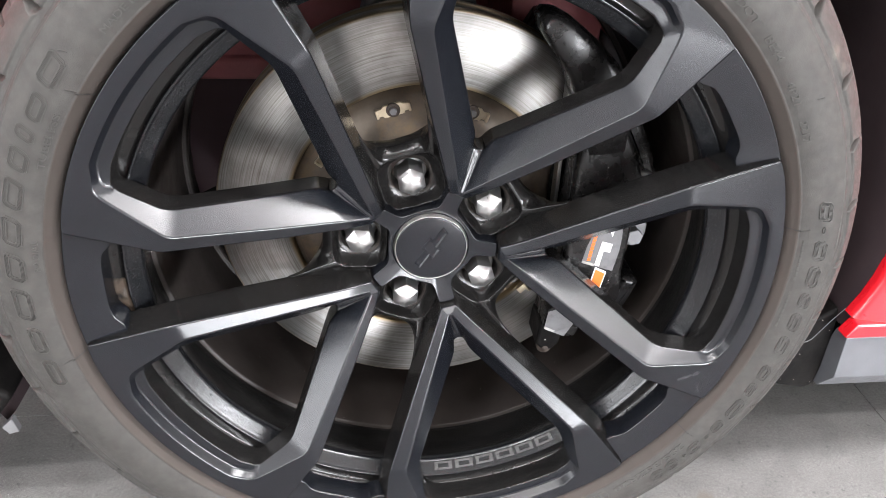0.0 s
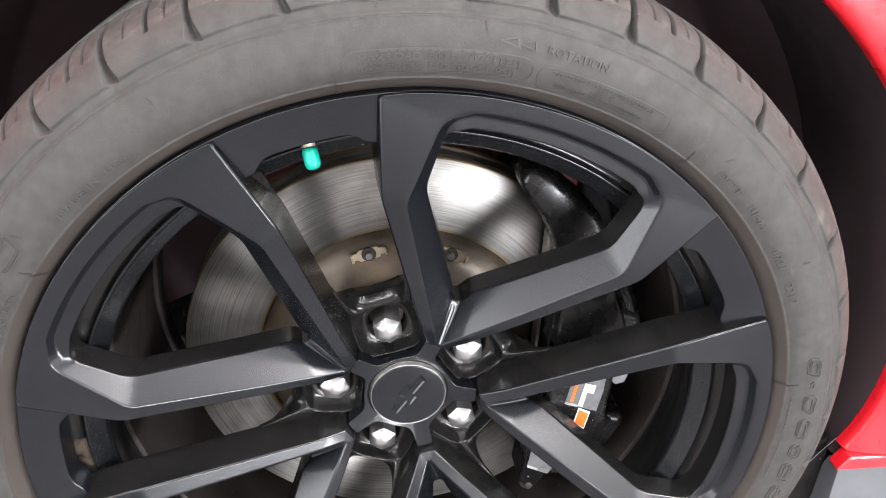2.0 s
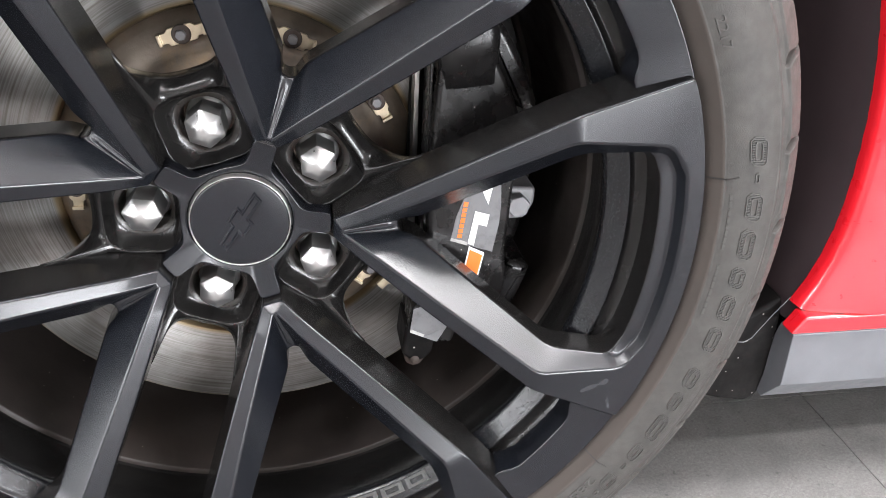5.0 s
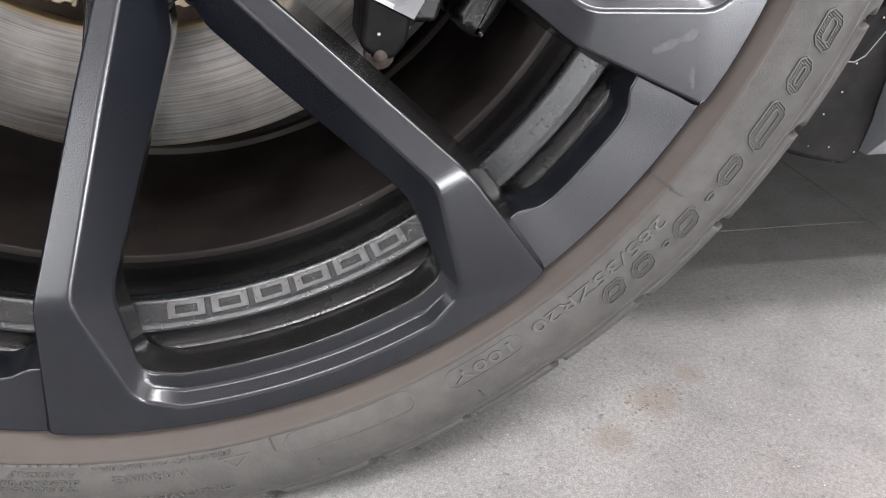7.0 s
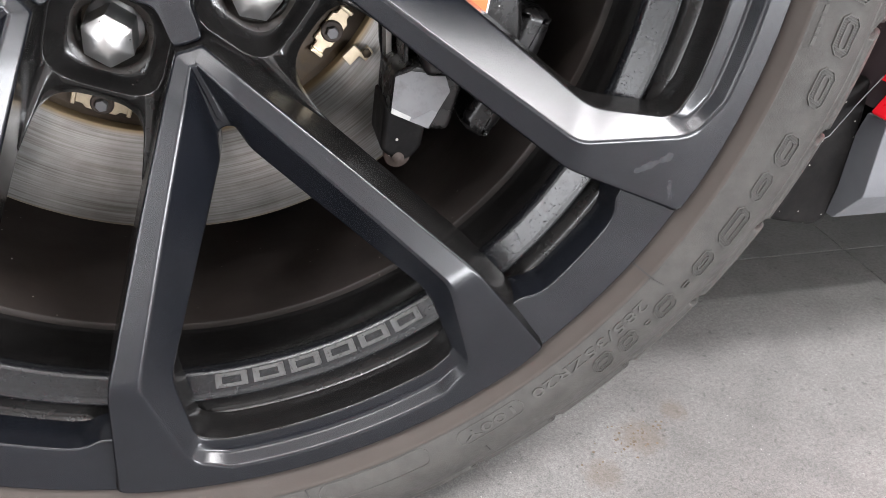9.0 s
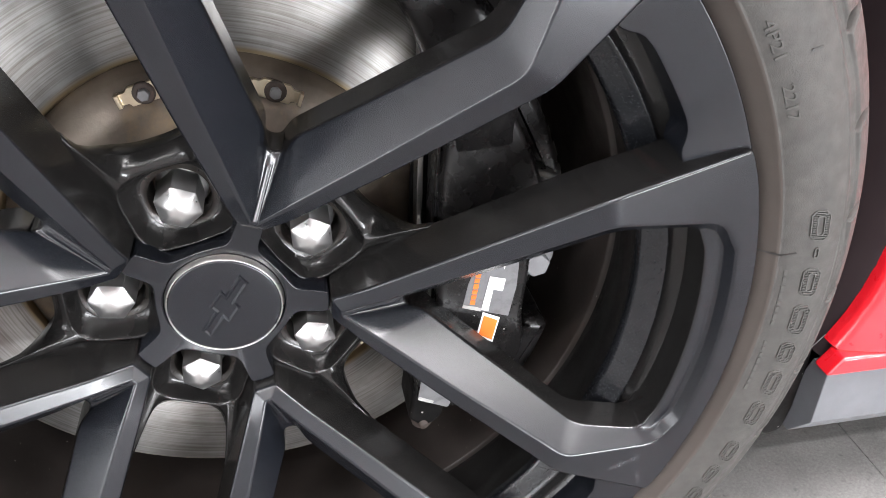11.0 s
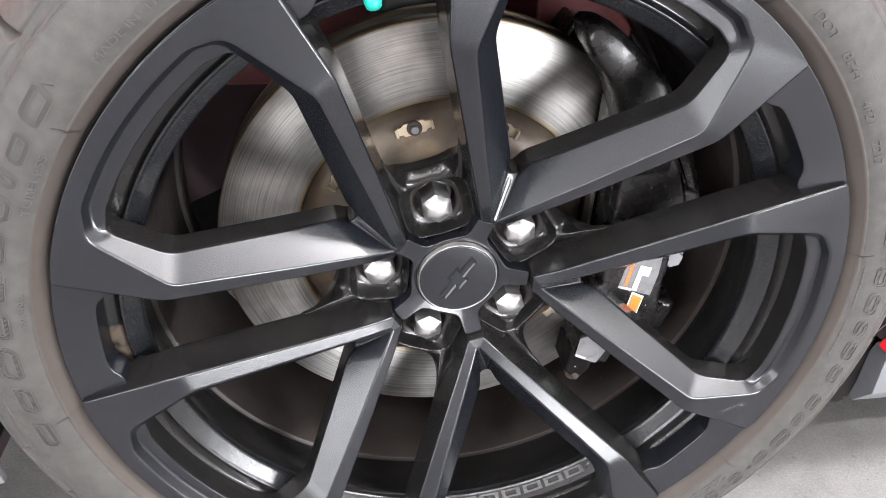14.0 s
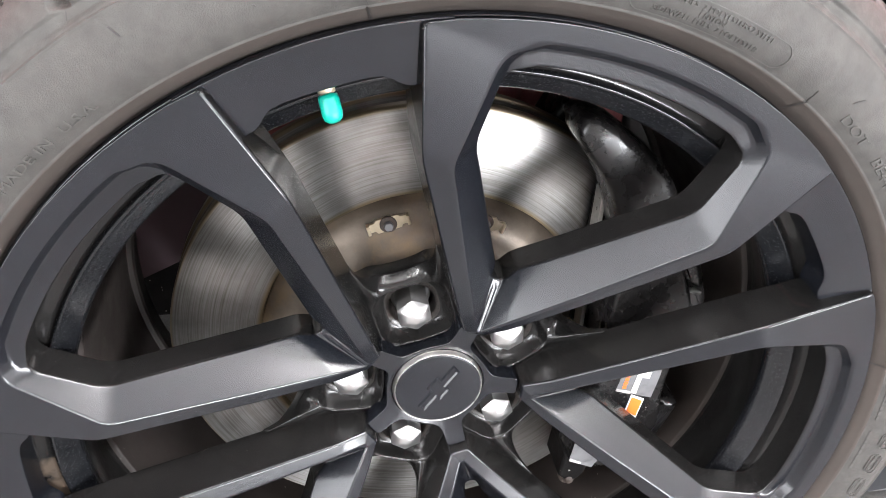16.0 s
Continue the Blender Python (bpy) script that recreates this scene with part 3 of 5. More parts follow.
def web_mesh():
    """The glossy sunk floor round one nut: a squared nut seat in a plate that ends at the rounded window."""
    def sq(t, hw, hh, p):
        c, v = math.cos(t), math.sin(t)
        return hw * np.sign(c) * abs(c) ** p, hh * np.sign(v) * abs(v) ** p

    right = [(0.0918, 0.0), (0.0919, 0.0050), (0.0922, 0.0090), (0.0928, 0.0125), (0.0940, 0.0160), (0.0958, 0.0190), (0.0982, 0.0215), (0.1012, 0.0236), (0.1050, 0.0252), (0.1095, 0.0262), (0.1150, 0.0268), (0.1195, 0.0273)]
    right += [(0.1205, 0.0285), (0.1200, 0.0310), (0.1150, 0.0325), (0.1060, 0.0335), (0.096, 0.0335), (0.080, 0.0335), (0.062, 0.0335), (0.046, 0.0335), (0.036, 0.030), (0.034, 0.020), (0.034, 0.010), (0.034, 0.0)]
    angles = [0, 6, 10, 14, 18, 21, 24, 27, 30, 33, 36, 39, 42, 46, 50, 54, 59, 66, 80, 100, 120, 138, 156, 180]
    turns = [radians(q) for q in angles] + [radians(360 - q) for q in angles[-2:0:-1]]
    rim = right + [(a, -l) for a, l in right[-2:0:-1]]
    loops = []
    for cx, hw, hh, p, y in ((0.0600, 0.0160, 0.0160, 1.0, 0.0325), (0.0600, 0.0162, 0.0162, 1.0, 0.0142), (0.0600, 0.0168, 0.0168, 0.98, 0.0131), (0.0601, 0.0184, 0.0186, 0.74, 0.0126),
                             (0.0602, 0.0194, 0.0202, 0.62, 0.0118), (0.0603, 0.0212, 0.0232, 0.56, 0.0078), (0.0604, 0.0225, 0.0254, 0.52, 0.0036), (0.0604, 0.0229, 0.0260, 0.52, 0.0022), (0.0604, 0.0235, 0.0267, 0.52, 0.0016)):
        loops.append([(cx + sq(t, hw, hh, p)[0], sq(t, hw, hh, p)[1], y) for t in turns])
    inner = loops[-1]

    def sweep(a):
        # the plate runs level from the hub, then sweeps up along the spokes' walls
        return float(np.interp(a, (0.0925, 0.096, 0.100, 0.104, 0.108, 0.114, 0.120), (0.0106, 0.0088, 0.0040, -0.0010, -0.0050, -0.0090, -0.0120)))

    loops.append([((a + b[0]) / 2, (l + b[1]) / 2, (sweep(a) + b[2]) / 2) for (a, l), b in zip(rim, inner)])
    loops.append([(a + (b[0] - a) * 0.07, l + (b[1] - l) * 0.07, sweep(a) - 0.0010) for (a, l), b in zip(rim, inner)])
    loops.append([(a, l, sweep(a)) for a, l in rim])
    loops.append([(a + 0.0006, l + 0.0004 * np.sign(l), sweep(a) + float(np.interp(a, (0.094, 0.110), (0.011, 0.002)))) for a, l in rim])
    bm, rows = loft([[turn_y(q, 0) for q in lp] for lp in loops])
    bm.faces.ensure_lookup_table()
    for f in bm.faces[:3 * len(turns)]:
        f.material_index = 1
    bmesh.ops.recalc_face_normals(bm, faces=bm.faces)
    me = bpy.data.meshes.new("nut_pocket")
    bm.to_mesh(me)
    bm.free()
    return me


WEB = web_mesh()
for k in range(5):
    ob = part("nut_pocket", WEB, GLOSS, wheel, bevel=0.0)
    if k == 0:
        WEB.materials.append(SEAT)
    ob.rotation_euler = (0, -radians(NUT0 + STEP * k), 0)

# centre cap with a bevelled bright edge and a raised emblem
cap = part("centre_cap", turned([(0.0, -0.0098), (0.012, -0.0098), (0.0290, -0.0097), (0.0300, -0.0094), (0.0301, -0.006)], 96), PAINT, wheel, "satin black round centre cap")
part("cap_ring", turned([(0.0301, -0.0085), (0.0302, -0.0095), (0.0306, -0.0099), (0.0310, -0.0095), (0.0314, -0.0070), (0.0320, -0.006)], 96), STEEL, cap, "thin bright edge of the cap")


def emblem():
    """A slanting cross outline, raised on the cap."""
    bm = bmesh.new()
    sh = 0.35
    out = [(-0.0165, -0.0028), (-0.0050, -0.0028), (-0.0050, -0.0058), (0.0050, -0.0058), (0.0050, -0.0028), (0.0165, -0.0028), (0.0165, 0.0028), (0.0050, 0.0028), (0.0050, 0.0058), (-0.0050, 0.0058), (-0.0050, 0.0028), (-0.0165, 0.0028)]
    turn = radians(56)

    def place(u, v, y):
        u, v = 1.3 * (u + sh * v), 1.3 * v
        return (u * math.cos(turn) - v * math.sin(turn), y, u * math.sin(turn) + v * math.cos(turn))

    o = [bm.verts.new(place(u, v, -0.0098)) for u, v in out]
    t = [bm.verts.new(place(u - 0.0005 * np.sign(u), v - 0.0005 * np.sign(v), -0.0112)) for u, v in out]
    i_ = [bm.verts.new(place(u - 0.0010 * np.sign(u), v - 0.0010 * np.sign(v), -0.0112)) for u, v in out]
    d = [bm.verts.new(place(u - 0.0018 * np.sign(u), v - 0.0018 * np.sign(v), -0.0100)) for u, v in out]
    n = len(out)
    for a, b in ((o, t), (t, i_), (i_, d)):
        for k in range(n):
            bm.faces.new((a[k], a[(k + 1) % n], b[(k + 1) % n], b[k]))
    bm.faces.new(d)
    return bm


part("emblem", emblem(), PAINT, cap, "slanting raised cross emblem", smooth=False)


# wheel nuts
def nut_mesh():
    bm = bmesh.new()
    rows = []
    for r, y, hexed in ((0.0138, 0.0370, 0), (0.0138, 0.0290, 0), (0.0126, 0.0275, 1), (0.0126, 0.0064, 1), (0.0124, 0.0057, 1), (0.0102, 0.0041, 0.85), (0.0076, 0.0026, 0.6), (0.0048, 0.0013, 0.3), (0.0020, 0.0006, 0)):
        row = []
        for i in range(48):
            a = 2 * math.pi * i / 48
            m = (a % (math.pi / 3)) - math.pi / 6
            hexr = r * math.cos(math.pi / 6) / math.cos(m)
            hexr = min(hexr, r * 0.985)
            rr = r * (1 - hexed) * (0.93 if hexed else 1) + hexr * hexed
            row.append((rr * math.cos(a), y, rr * math.sin(a)))
        rows.append(row)
    bm, vs = loft(rows)
    bm.faces.new(vs[-1])
    me = bpy.data.meshes.new("wheel_nut")
    bmesh.ops.recalc_face_normals(bm, faces=bm.faces)
    bm.to_mesh(me)
    bm.free()
    return me


NUT = nut_mesh()
NUT.shade_smooth()
NUT.set_sharp_from_angle(angle=radians(30))
for k in range(5):
    ob = part("wheel_nut", NUT, CHROME, None, smooth=False)
    x, z = pol(0.060, NUT0 + STEP * k)
    ob.location = (x, -0.0045, HUB_Z + z)
    ob.rotation_euler = (0, radians((20, 8, 34, 12, 27)[k]), 0)
    tagged(ob, "chrome domed hexagonal wheel nut in a black pocket", "wheel nut", "wheel nuts")

# valve with a teal cap
valve = thing("tyre_valve", "short tyre valve with a bright teal plastic cap", "valve", (0, 0, HUB_Z))


def along(profile, start, end, n=24):
    """A turned body along the line from start to end: profile of (distance, radius)."""
    s, e = Vector(start), Vector(end)
    w = (e - s).normalized()
    u = w.orthogonal().normalized()
    v = w.cross(u)
    return [[tuple(s + w * d + (u * math.cos(2 * math.pi * i / n) + v * math.sin(2 * math.pi * i / n)) * r) for i in range(n)] for d, r in profile]


vb, ve = Vector(turn_y((0.2500, 0.0005, -0.052), NUT0)), Vector(turn_y((0.2285, 0.0015, -0.0625), NUT0))
bm, vs = loft(along([(-0.006, 0.0042), (0.006, 0.0042), (0.0065, 0.0032), (0.012, 0.0032)], vb, ve))
part("stem", bm, CLIP, valve, "brass stem")
bm, vs = loft(along([(0.007, 0.0036), (0.007, 0.0047), (0.0092, 0.0050), (0.0158, 0.0050), (0.0185, 0.0044), (0.0200, 0.0026), (0.0204, 0.0008)], vb, ve))
bm.faces.new(vs[-1])
part("valve_cap", bm, TEAL, valve, "bright teal plastic cap")

# ---- the tyre ----
tyre = thing("tyre", "dusty grey low-profile road tyre with raised sidewall markings", "tyre", (0, 0, HUB_Z))
SIDE = [(0.2690, -0.0530), (0.2735, -0.0610), (0.2756, -0.0640), (0.2766, -0.0655), (0.2790, -0.0697), (0.2815, -0.0733), (0.2838, -0.0760), (0.2848, -0.0780), (0.2853, -0.0775),
        (0.2862, -0.0780), (0.2890, -0.0793), (0.2920, -0.0803), (0.2960, -0.0812), (0.3000, -0.0815), (0.3040, -0.0814), (0.3080, -0.0810), (0.3120, -0.0800), (0.3150, -0.0790),
        (0.3175, -0.0779), (0.3182, -0.0776), (0.3190, -0.0773), (0.3197, -0.0764), (0.3215, -0.0758), (0.3235, -0.0748), (0.3255, -0.0739), (0.3275, -0.0728), (0.3295, -0.0715),
        (0.3315, -0.0700), (0.3335, -0.0683), (0.3355, -0.0665), (0.3375, -0.0644), (0.3395, -0.0621), (0.3415, -0.0594), (0.3432, -0.0564), (0.3448, -0.0530), (0.3462, -0.0493),
        (0.3475, -0.0450), (0.3486, -0.0395), (0.3495, -0.0330), (0.3503, -0.0260), (0.3510, -0.0180), (0.3512, -0.0168), (0.3440, -0.0160), (0.3440, -0.0070), (0.3514, -0.0060),
        (0.3520, 0.0200), (0.3522, 0.0560), (0.3518, 0.1000), (0.3495, 0.1450), (0.3440, 0.1700), (0.3300, 0.1900), (0.3050, 0.2000), (0.2850, 0.1970), (0.2720, 0.1860)]

# where the shoulder grooves meet the sidewall (an uneven pitch), by angle
PITCH = [30.0, 40.8, 50.1, 59.9, 68.6, 77.3, 86.0, 94.6, 103.3, 112.0, 121.1] + [129.8 + 9.293 * i for i in range(29)]

PITCH_AT = np.array(PITCH)


def side_y(r):
    """The sidewall's y at radius r."""
    for (r0, y0), (r1, y1) in zip(SIDE[7:41], SIDE[8:42]):
        if r0 <= r <= r1 and r1 > r0:
            return y0 + (y1 - y0) * (r - r0) / (r1 - r0)
    return SIDE[7][1]


def settle(x, y, z):
    """The tyre's flat on the floor and the slight bulge of the sidewall above it."""
    low = max(0.0, min(1.0, (-z - 0.20) / 0.13))
    ang = abs(x) / 0.16
    k = low * max(0.0, 1 - ang * ang * 0.6)
    y = y + (0.006 if y > 0.056 else -0.006) * k * (1 if abs(y - 0.056) > 0.1 else 0)
    return x, y, max(z, -HUB_Z + 0.0003)


def smooth01(v, a, b):
    t = max(0.0, min(1.0, (v - a) / (b - a)))
    return t * t * (3 - 2 * t)


def tread_depth(r, y, ang):
    """How far the rubber is cut in, in metres, at one place of the shoulder."""
    if r < 0.3180 or y > 0.0:
        return 0.0
    d = ang % 360
    if d < PITCH[0]:
        d += 360
    k = int(np.searchsorted(PITCH_AT, d, "right")) - 1
    p0, p1 = PITCH[k], PITCH[k + 1] if k + 1 < len(PITCH) else PITCH[0] + 360
    u = (d - p0) / (p1 - p0)
    arc = radians(p1 - p0) * r
    s = smooth01(r, 0.3215, 0.3485)
    bend = -0.004 * s - 0.0015 * math.sin(s * math.pi)
    q = u * arc + bend
    if q > arc / 2:
        q -= arc
    # main groove: one steep wall, one wide sloping wall that narrows towards the tread
    wide = 0.0068 - 0.0048 * smooth01(r, 0.3285, 0.3375)
    f = 1 - smooth01(-q, 0.0005, 0.0019) if q < 0 else max(0.0, 1 - max(0.0, q - 0.0008) / wide)
    cut = 0.0062 * smooth01(r, 0.3232, 0.3325) * f
    # a step along the block's foot and a fine raised line under it
    step = 0.0019 * (1 - smooth01(r, 0.3266, 0.3282)) * smooth01(r, 0.3197, 0.3235) * (0.75 + 0.25 * math.cos(2 * math.pi * u))
    line = -0.00045 * math.exp(-(((r - 0.3191) / 0.00045) ** 2))
    # short grooves and thin cuts higher on the shoulder
    for uu, start, w, deep in ((0.46, 0.3398, 0.0012, 0.0050), (0.24, 0.3418, 0.0003, 0.0018), (0.72, 0.3418, 0.0003, 0.0018)):
        mm = abs((u - uu) * arc + bend)
        cut = max(cut, deep * smooth01(r, start, start + 0.002) * (1 - smooth01(mm, w, w + 0.0007)))
    return max(cut, step) + line


def tyre_mesh(n=3840):
    prof, cuts = [], []
    for j, ((r0, y0), (r1, y1)) in enumerate(zip(SIDE, SIDE[1:])):
        m = 1
        if 18 <= j < 36:
            m = max(1, round(math.hypot(r1 - r0, y1 - y0) / (0.00055 if r0 < 0.3300 else 0.0009)))
        for i in range(m):
            prof.append((r0 + (r1 - r0) * i / m, y0 + (y1 - y0) * i / m))
            cuts.append(18 <= j <= 40)
    prof.append(SIDE[-1])
    cuts.append(False)
    nrm = []
    for i, (r, y) in enumerate(prof):
        r0, y0 = prof[max(0, i - 1)]
        r1, y1 = prof[min(len(prof) - 1, i + 1)]
        dr, dy = r1 - r0, y1 - y0
        ln = math.hypot(dr, dy) or 1
        nrm.append((dy / ln, -dr / ln))
    verts, faces = [], []
    m = len(prof)
    for i in range(n):
        ang = 360.0 * i / n
        c, s = pol(1, ang)
        for j, (r, y) in enumerate(prof):
            cut = tread_depth(r, y, ang) if cuts[j] else 0.0
            rr, yy = r - nrm[j][0] * cut, y - nrm[j][1] * cut
            verts.append(settle(rr * c, yy, rr * s))
    for i in range(n):
        a, b = i * m, ((i + 1) % n) * m
        for j in range(m - 1):
            faces.append((a + j, a + j + 1, b + j + 1, b + j))
    me = bpy.data.meshes.new("carcass")
    me.from_pydata(verts, [], faces)
    me.update()
    return me, m, next(j for j, (r, y) in enumerate(prof) if r > 0.3405)


CARCASS, mlen, tread_row = tyre_mesh()
carcass = part("carcass", CARCASS, RUBBER, tyre)
me = carcass.data
me.materials.append(BEAD)
me.materials.append(TREAD)
for p in me.polygons:
    if p.index % (mlen - 1) < 7:
        p.material_index = 1
    elif p.index % (mlen - 1) >= tread_row:
        p.material_index = 2


def on_side(ang, r, lift=0.0):
    y = side_y(r) - lift
    x, z = pol(r, ang)
    return settle(x, y, z)


def raised_polygon(polys, name, mat, parent, lift=0.0007, label=""):
    """Flat shapes, each a list of (angle, radius) corners, raised off the sidewall."""
    bm = bmesh.new()
    for poly in polys:
        top = [bm.verts.new(on_side(a, r, lift)) for a, r in poly]
        low = [bm.verts.new(on_side(a, r, -0.0004)) for a, r in poly]
        n = len(poly)
        bm.faces.new(top)
        for i in range(n):
            bm.faces.new((top[i], top[(i + 1) % n], low[(i + 1) % n], low[i]))
    return part(name, bm, mat, parent, label, smooth=False)


def marking(words, a0, a1, base, height, lift=0.0007):
    """Raised lettering that reads clockwise from angle a0 to a1 with its foot on radius base."""
    cu = bpy.data.curves.new("marking", "FONT")
    cu.body, cu.size, cu.extrude = words, 1.0, 0.06
    cu.resolution_u = 3
    tmp = new("marking", cu)
    dg = bpy.context.evaluated_depsgraph_get()
    me = bpy.data.meshes.new_from_object(tmp.evaluated_get(dg))
    bpy.data.objects.remove(tmp)
    bpy.data.curves.remove(cu)
    xs = [v.co.x for v in me.vertices]
    lo, hi = min(xs), max(xs)
    for v in me.vertices:
        r = base + v.co.y * height / 0.72
        a = a0 + (a1 - a0) * (v.co.x - lo) / (hi - lo)
        v.co = on_side(a, r, lift if v.co.z > 0 else -0.0005)
    me.update()
    return part("marking", me, RUBBER_MARK, tyre, smooth=False)


marking("MAX LOAD  800 kg  (1764 LBS)", 97.6, 80.2, 0.2962, 0.0040)
marking("MAX PRESS 350 kPa (51 PSI)", 98.2, 80.6, 0.2903, 0.0040)
marking("ROTATION", 77.6, 70.6, 0.3068, 0.0050)
marking("TREAD PLIES  2 POLYESTER+2 STEEL", 76.4, 63.2, 0.2962, 0.0027)
marking("1 NYLON", 71.2, 68.4, 0.2928, 0.0026)
marking("SIDEWALL PLIES  2 POLYESTER", 75.6, 64.0, 0.2893, 0.0027)
marking("DOT", 50.9, 46.4, 0.2902, 0.0052)
marking("BE44", 43.9, 39.7, 0.2902, 0.0052)
marking("4P21", 36.2, 32.4, 0.2893, 0.0052)
marking("2217", 29.6, 25.8, 0.2893, 0.0052)
marking("MADE IN", 136.4, 129.6, 0.2903, 0.0042)
marking("U.S.A.", 128.2, 124.4, 0.2903, 0.0042)
marking("TUBELESS", 157.6, 149.2, 0.2880, 0.0042)
marking("RADIAL", 174.0, 169.0, 0.2880, 0.0036)
marking("285/35ZR20", -37.0, -52.6, 0.2900, 0.0056)
marking("100Y", -55.2, -61.4, 0.2905, 0.0050)
marking("WARNING:", -87.2, -93.8, 0.2915, 0.0040)
marking("TREADWEAR 400", -83.6, -94.3, 0.3042, 0.0036)
marking("TRACTION", -96.1, -102.0, 0.3038, 0.0036)
marking("SERIOUS INJURY MAY RESULT FROM:", -83.3, -95.5, 0.2868, 0.0018)
marking("TIRE FAILURE DUE", -96.6, -102.7, 0.2953, 0.0021)
marking("EXPLOSION OF TIRE", -96.5, -102.8, 0.2920, 0.0021)
marking("ONLY SPECIALLY", -96.8, -102.2, 0.2882, 0.0021)


def outlined(a, width, r0, r1, slant=0.35, stroke=0.0006):
    """One hollow ribbed block, as large as a letter of the maker's name: two fine outlines with ribs between them."""
    k = math.degrees(1 / 0.303)
    high = r1 - r0

    def at(u, v):
        return a - k * (u + slant * v), r0 + v

    def ring(d, c):
        """A rectangle with cut corners, d inside the border."""
        return [(d + c, d), (width - d - c, d), (width - d, d + c), (width - d, high - d - c), (width - d - c, high - d), (d + c, high - d), (d, high - d - c), (d, d + c)]

    polys = []
    band = min(0.0032, 0.36 * high)
    for d, c in ((0.0, 0.0028), (band, 0.0010)):
        if width - 2 * d < 0.0022 or high - 2 * d < 0.002:
            continue
        o, i_ = ring(d, min(c, 0.3 * high)), ring(d + stroke, min(c, 0.3 * high) * 0.85)
        for n in range(8):
            polys.append([at(*o[n]), at(*o[(n + 1) % 8]), at(*i_[(n + 1) % 8]), at(*i_[n])])
    u = stroke * 2.2
    while u < width - stroke * 2.2:
        end = 0.0022 if u < 0.0026 or u > width - 0.0026 else stroke * 1.6
        if u < band - 0.0002 or u > width - band - 0.0002:
            spans = [(end, high - end)]
        else:
            spans = [(end, band - 0.0002), (high - band + 0.0002, high - end)]
        for v0, v1 in spans:
            if v1 > v0:
                polys.append([at(u, v0), at(u + 0.00045, v0), at(u + 0.00045, v1), at(u, v1)])
        u += 0.00105
    return polys


random.seed(4)


def mark_row(name, start, end, widths, gap, low, high, small):
    """A row of hollow blocks between two angles: widths of 0 are spaces, small blocks sit in the middle."""
    total = sum(w + gap for w in widths)
    ang = start
    for w in widths:
        if w:
            tall = (1.0, 0.82, 1.0, 0.82)[round(w * 20) % 4]
            r0, r1 = (low, low + tall * (high - low)) if w > small else (low + 0.35 * (high - low), low + 0.6 * (high - low))
            raised_polygon(outlined(ang, w * radians(start - end) * 0.303 / total * 0.92, r0, r1, 0.3 if w > small else 0), name, RUBBER_MARK, tyre, 0.0008)
        ang -= (start - end) * (w + gap) / total


mark_row("maker_mark", 194.5, 141.0, (1.25, 1.15, 1.3, 1.1, 1.1, 1.1, 0.8, 0.5, 0.95, 1.1), 0.22, 0.2970, 0.3105, 0)
mark_row("model_mark", 15.4, -14.0, (1, 0.35, 1, 1.1, 0.8, 1, 1), 0.22, 0.2980, 0.3090, 0.4)
mark_row("model_mark", -15.6, -46.5, (1.1, 1.05, 1.5, 1.05, 0.4, 1.0, 0.3, 0.9, 0.9), 0.22, 0.2980, 0.3090, 0.45)
# direction arrow, warning triangle, rows of tiny unreadable print
arrow = []
for tip, back in ((83.0, 80.9), (81.2, 79.0)):
    out = [(tip, 0.3095), (back, 0.3127), (back - 0.3, 0.3063)]
    mid = (sum(p[0] for p in out) / 3, sum(p[1] for p in out) / 3)
    inner = [(p[0] + (mid[0] - p[0]) * 0.32, p[1] + (mid[1] - p[1]) * 0.32) for p in out]
    for k in range(3):
        arrow.append([out[k], out[(k + 1) % 3], inner[(k + 1) % 3], inner[k]])
raised_polygon(arrow, "arrow_mark", RUBBER_MARK, tyre, 0.0006)
raised_polygon([[(-81.6, 0.2900), (-84.6, 0.2900), (-84.2, 0.2908), (-82.0, 0.2908)], [(-81.6, 0.2900), (-82.0, 0.2908), (-83.1, 0.2952), (-83.1, 0.2965)],
                [(-84.6, 0.2900), (-83.1, 0.2965), (-83.1, 0.2952), (-84.2, 0.2908)]], "triangle_mark", RUBBER_MARK, tyre, 0.0006)
polys = []
for a0, a1, r0, r1 in ((-96.6, -103.0, 0.2850, 0.2865), (95.3, 83.0, 0.3010, 0.3023)):
    a = a0
    while a > a1:
        w = random.uniform(0.4, 1.0)
        polys.append([(a, r0), (a - w, r0), (a - w, r1), (a, r1)])
        a -= w + 0.3
for row in range(2):
    a = 8.5 if row == 0 else -1.0
    for i in range(8):
        w = random.uniform(0.4, 0.8)
        polys.append([(a, 0.2885), (a - w, 0.2885), (a - w, 0.2900), (a, 0.2900)])
        a -= w + 0.3
tagged(raised_polygon(polys, "tiny_print", RUBBER_MARK, tyre, 0.0005), kind="stuff")


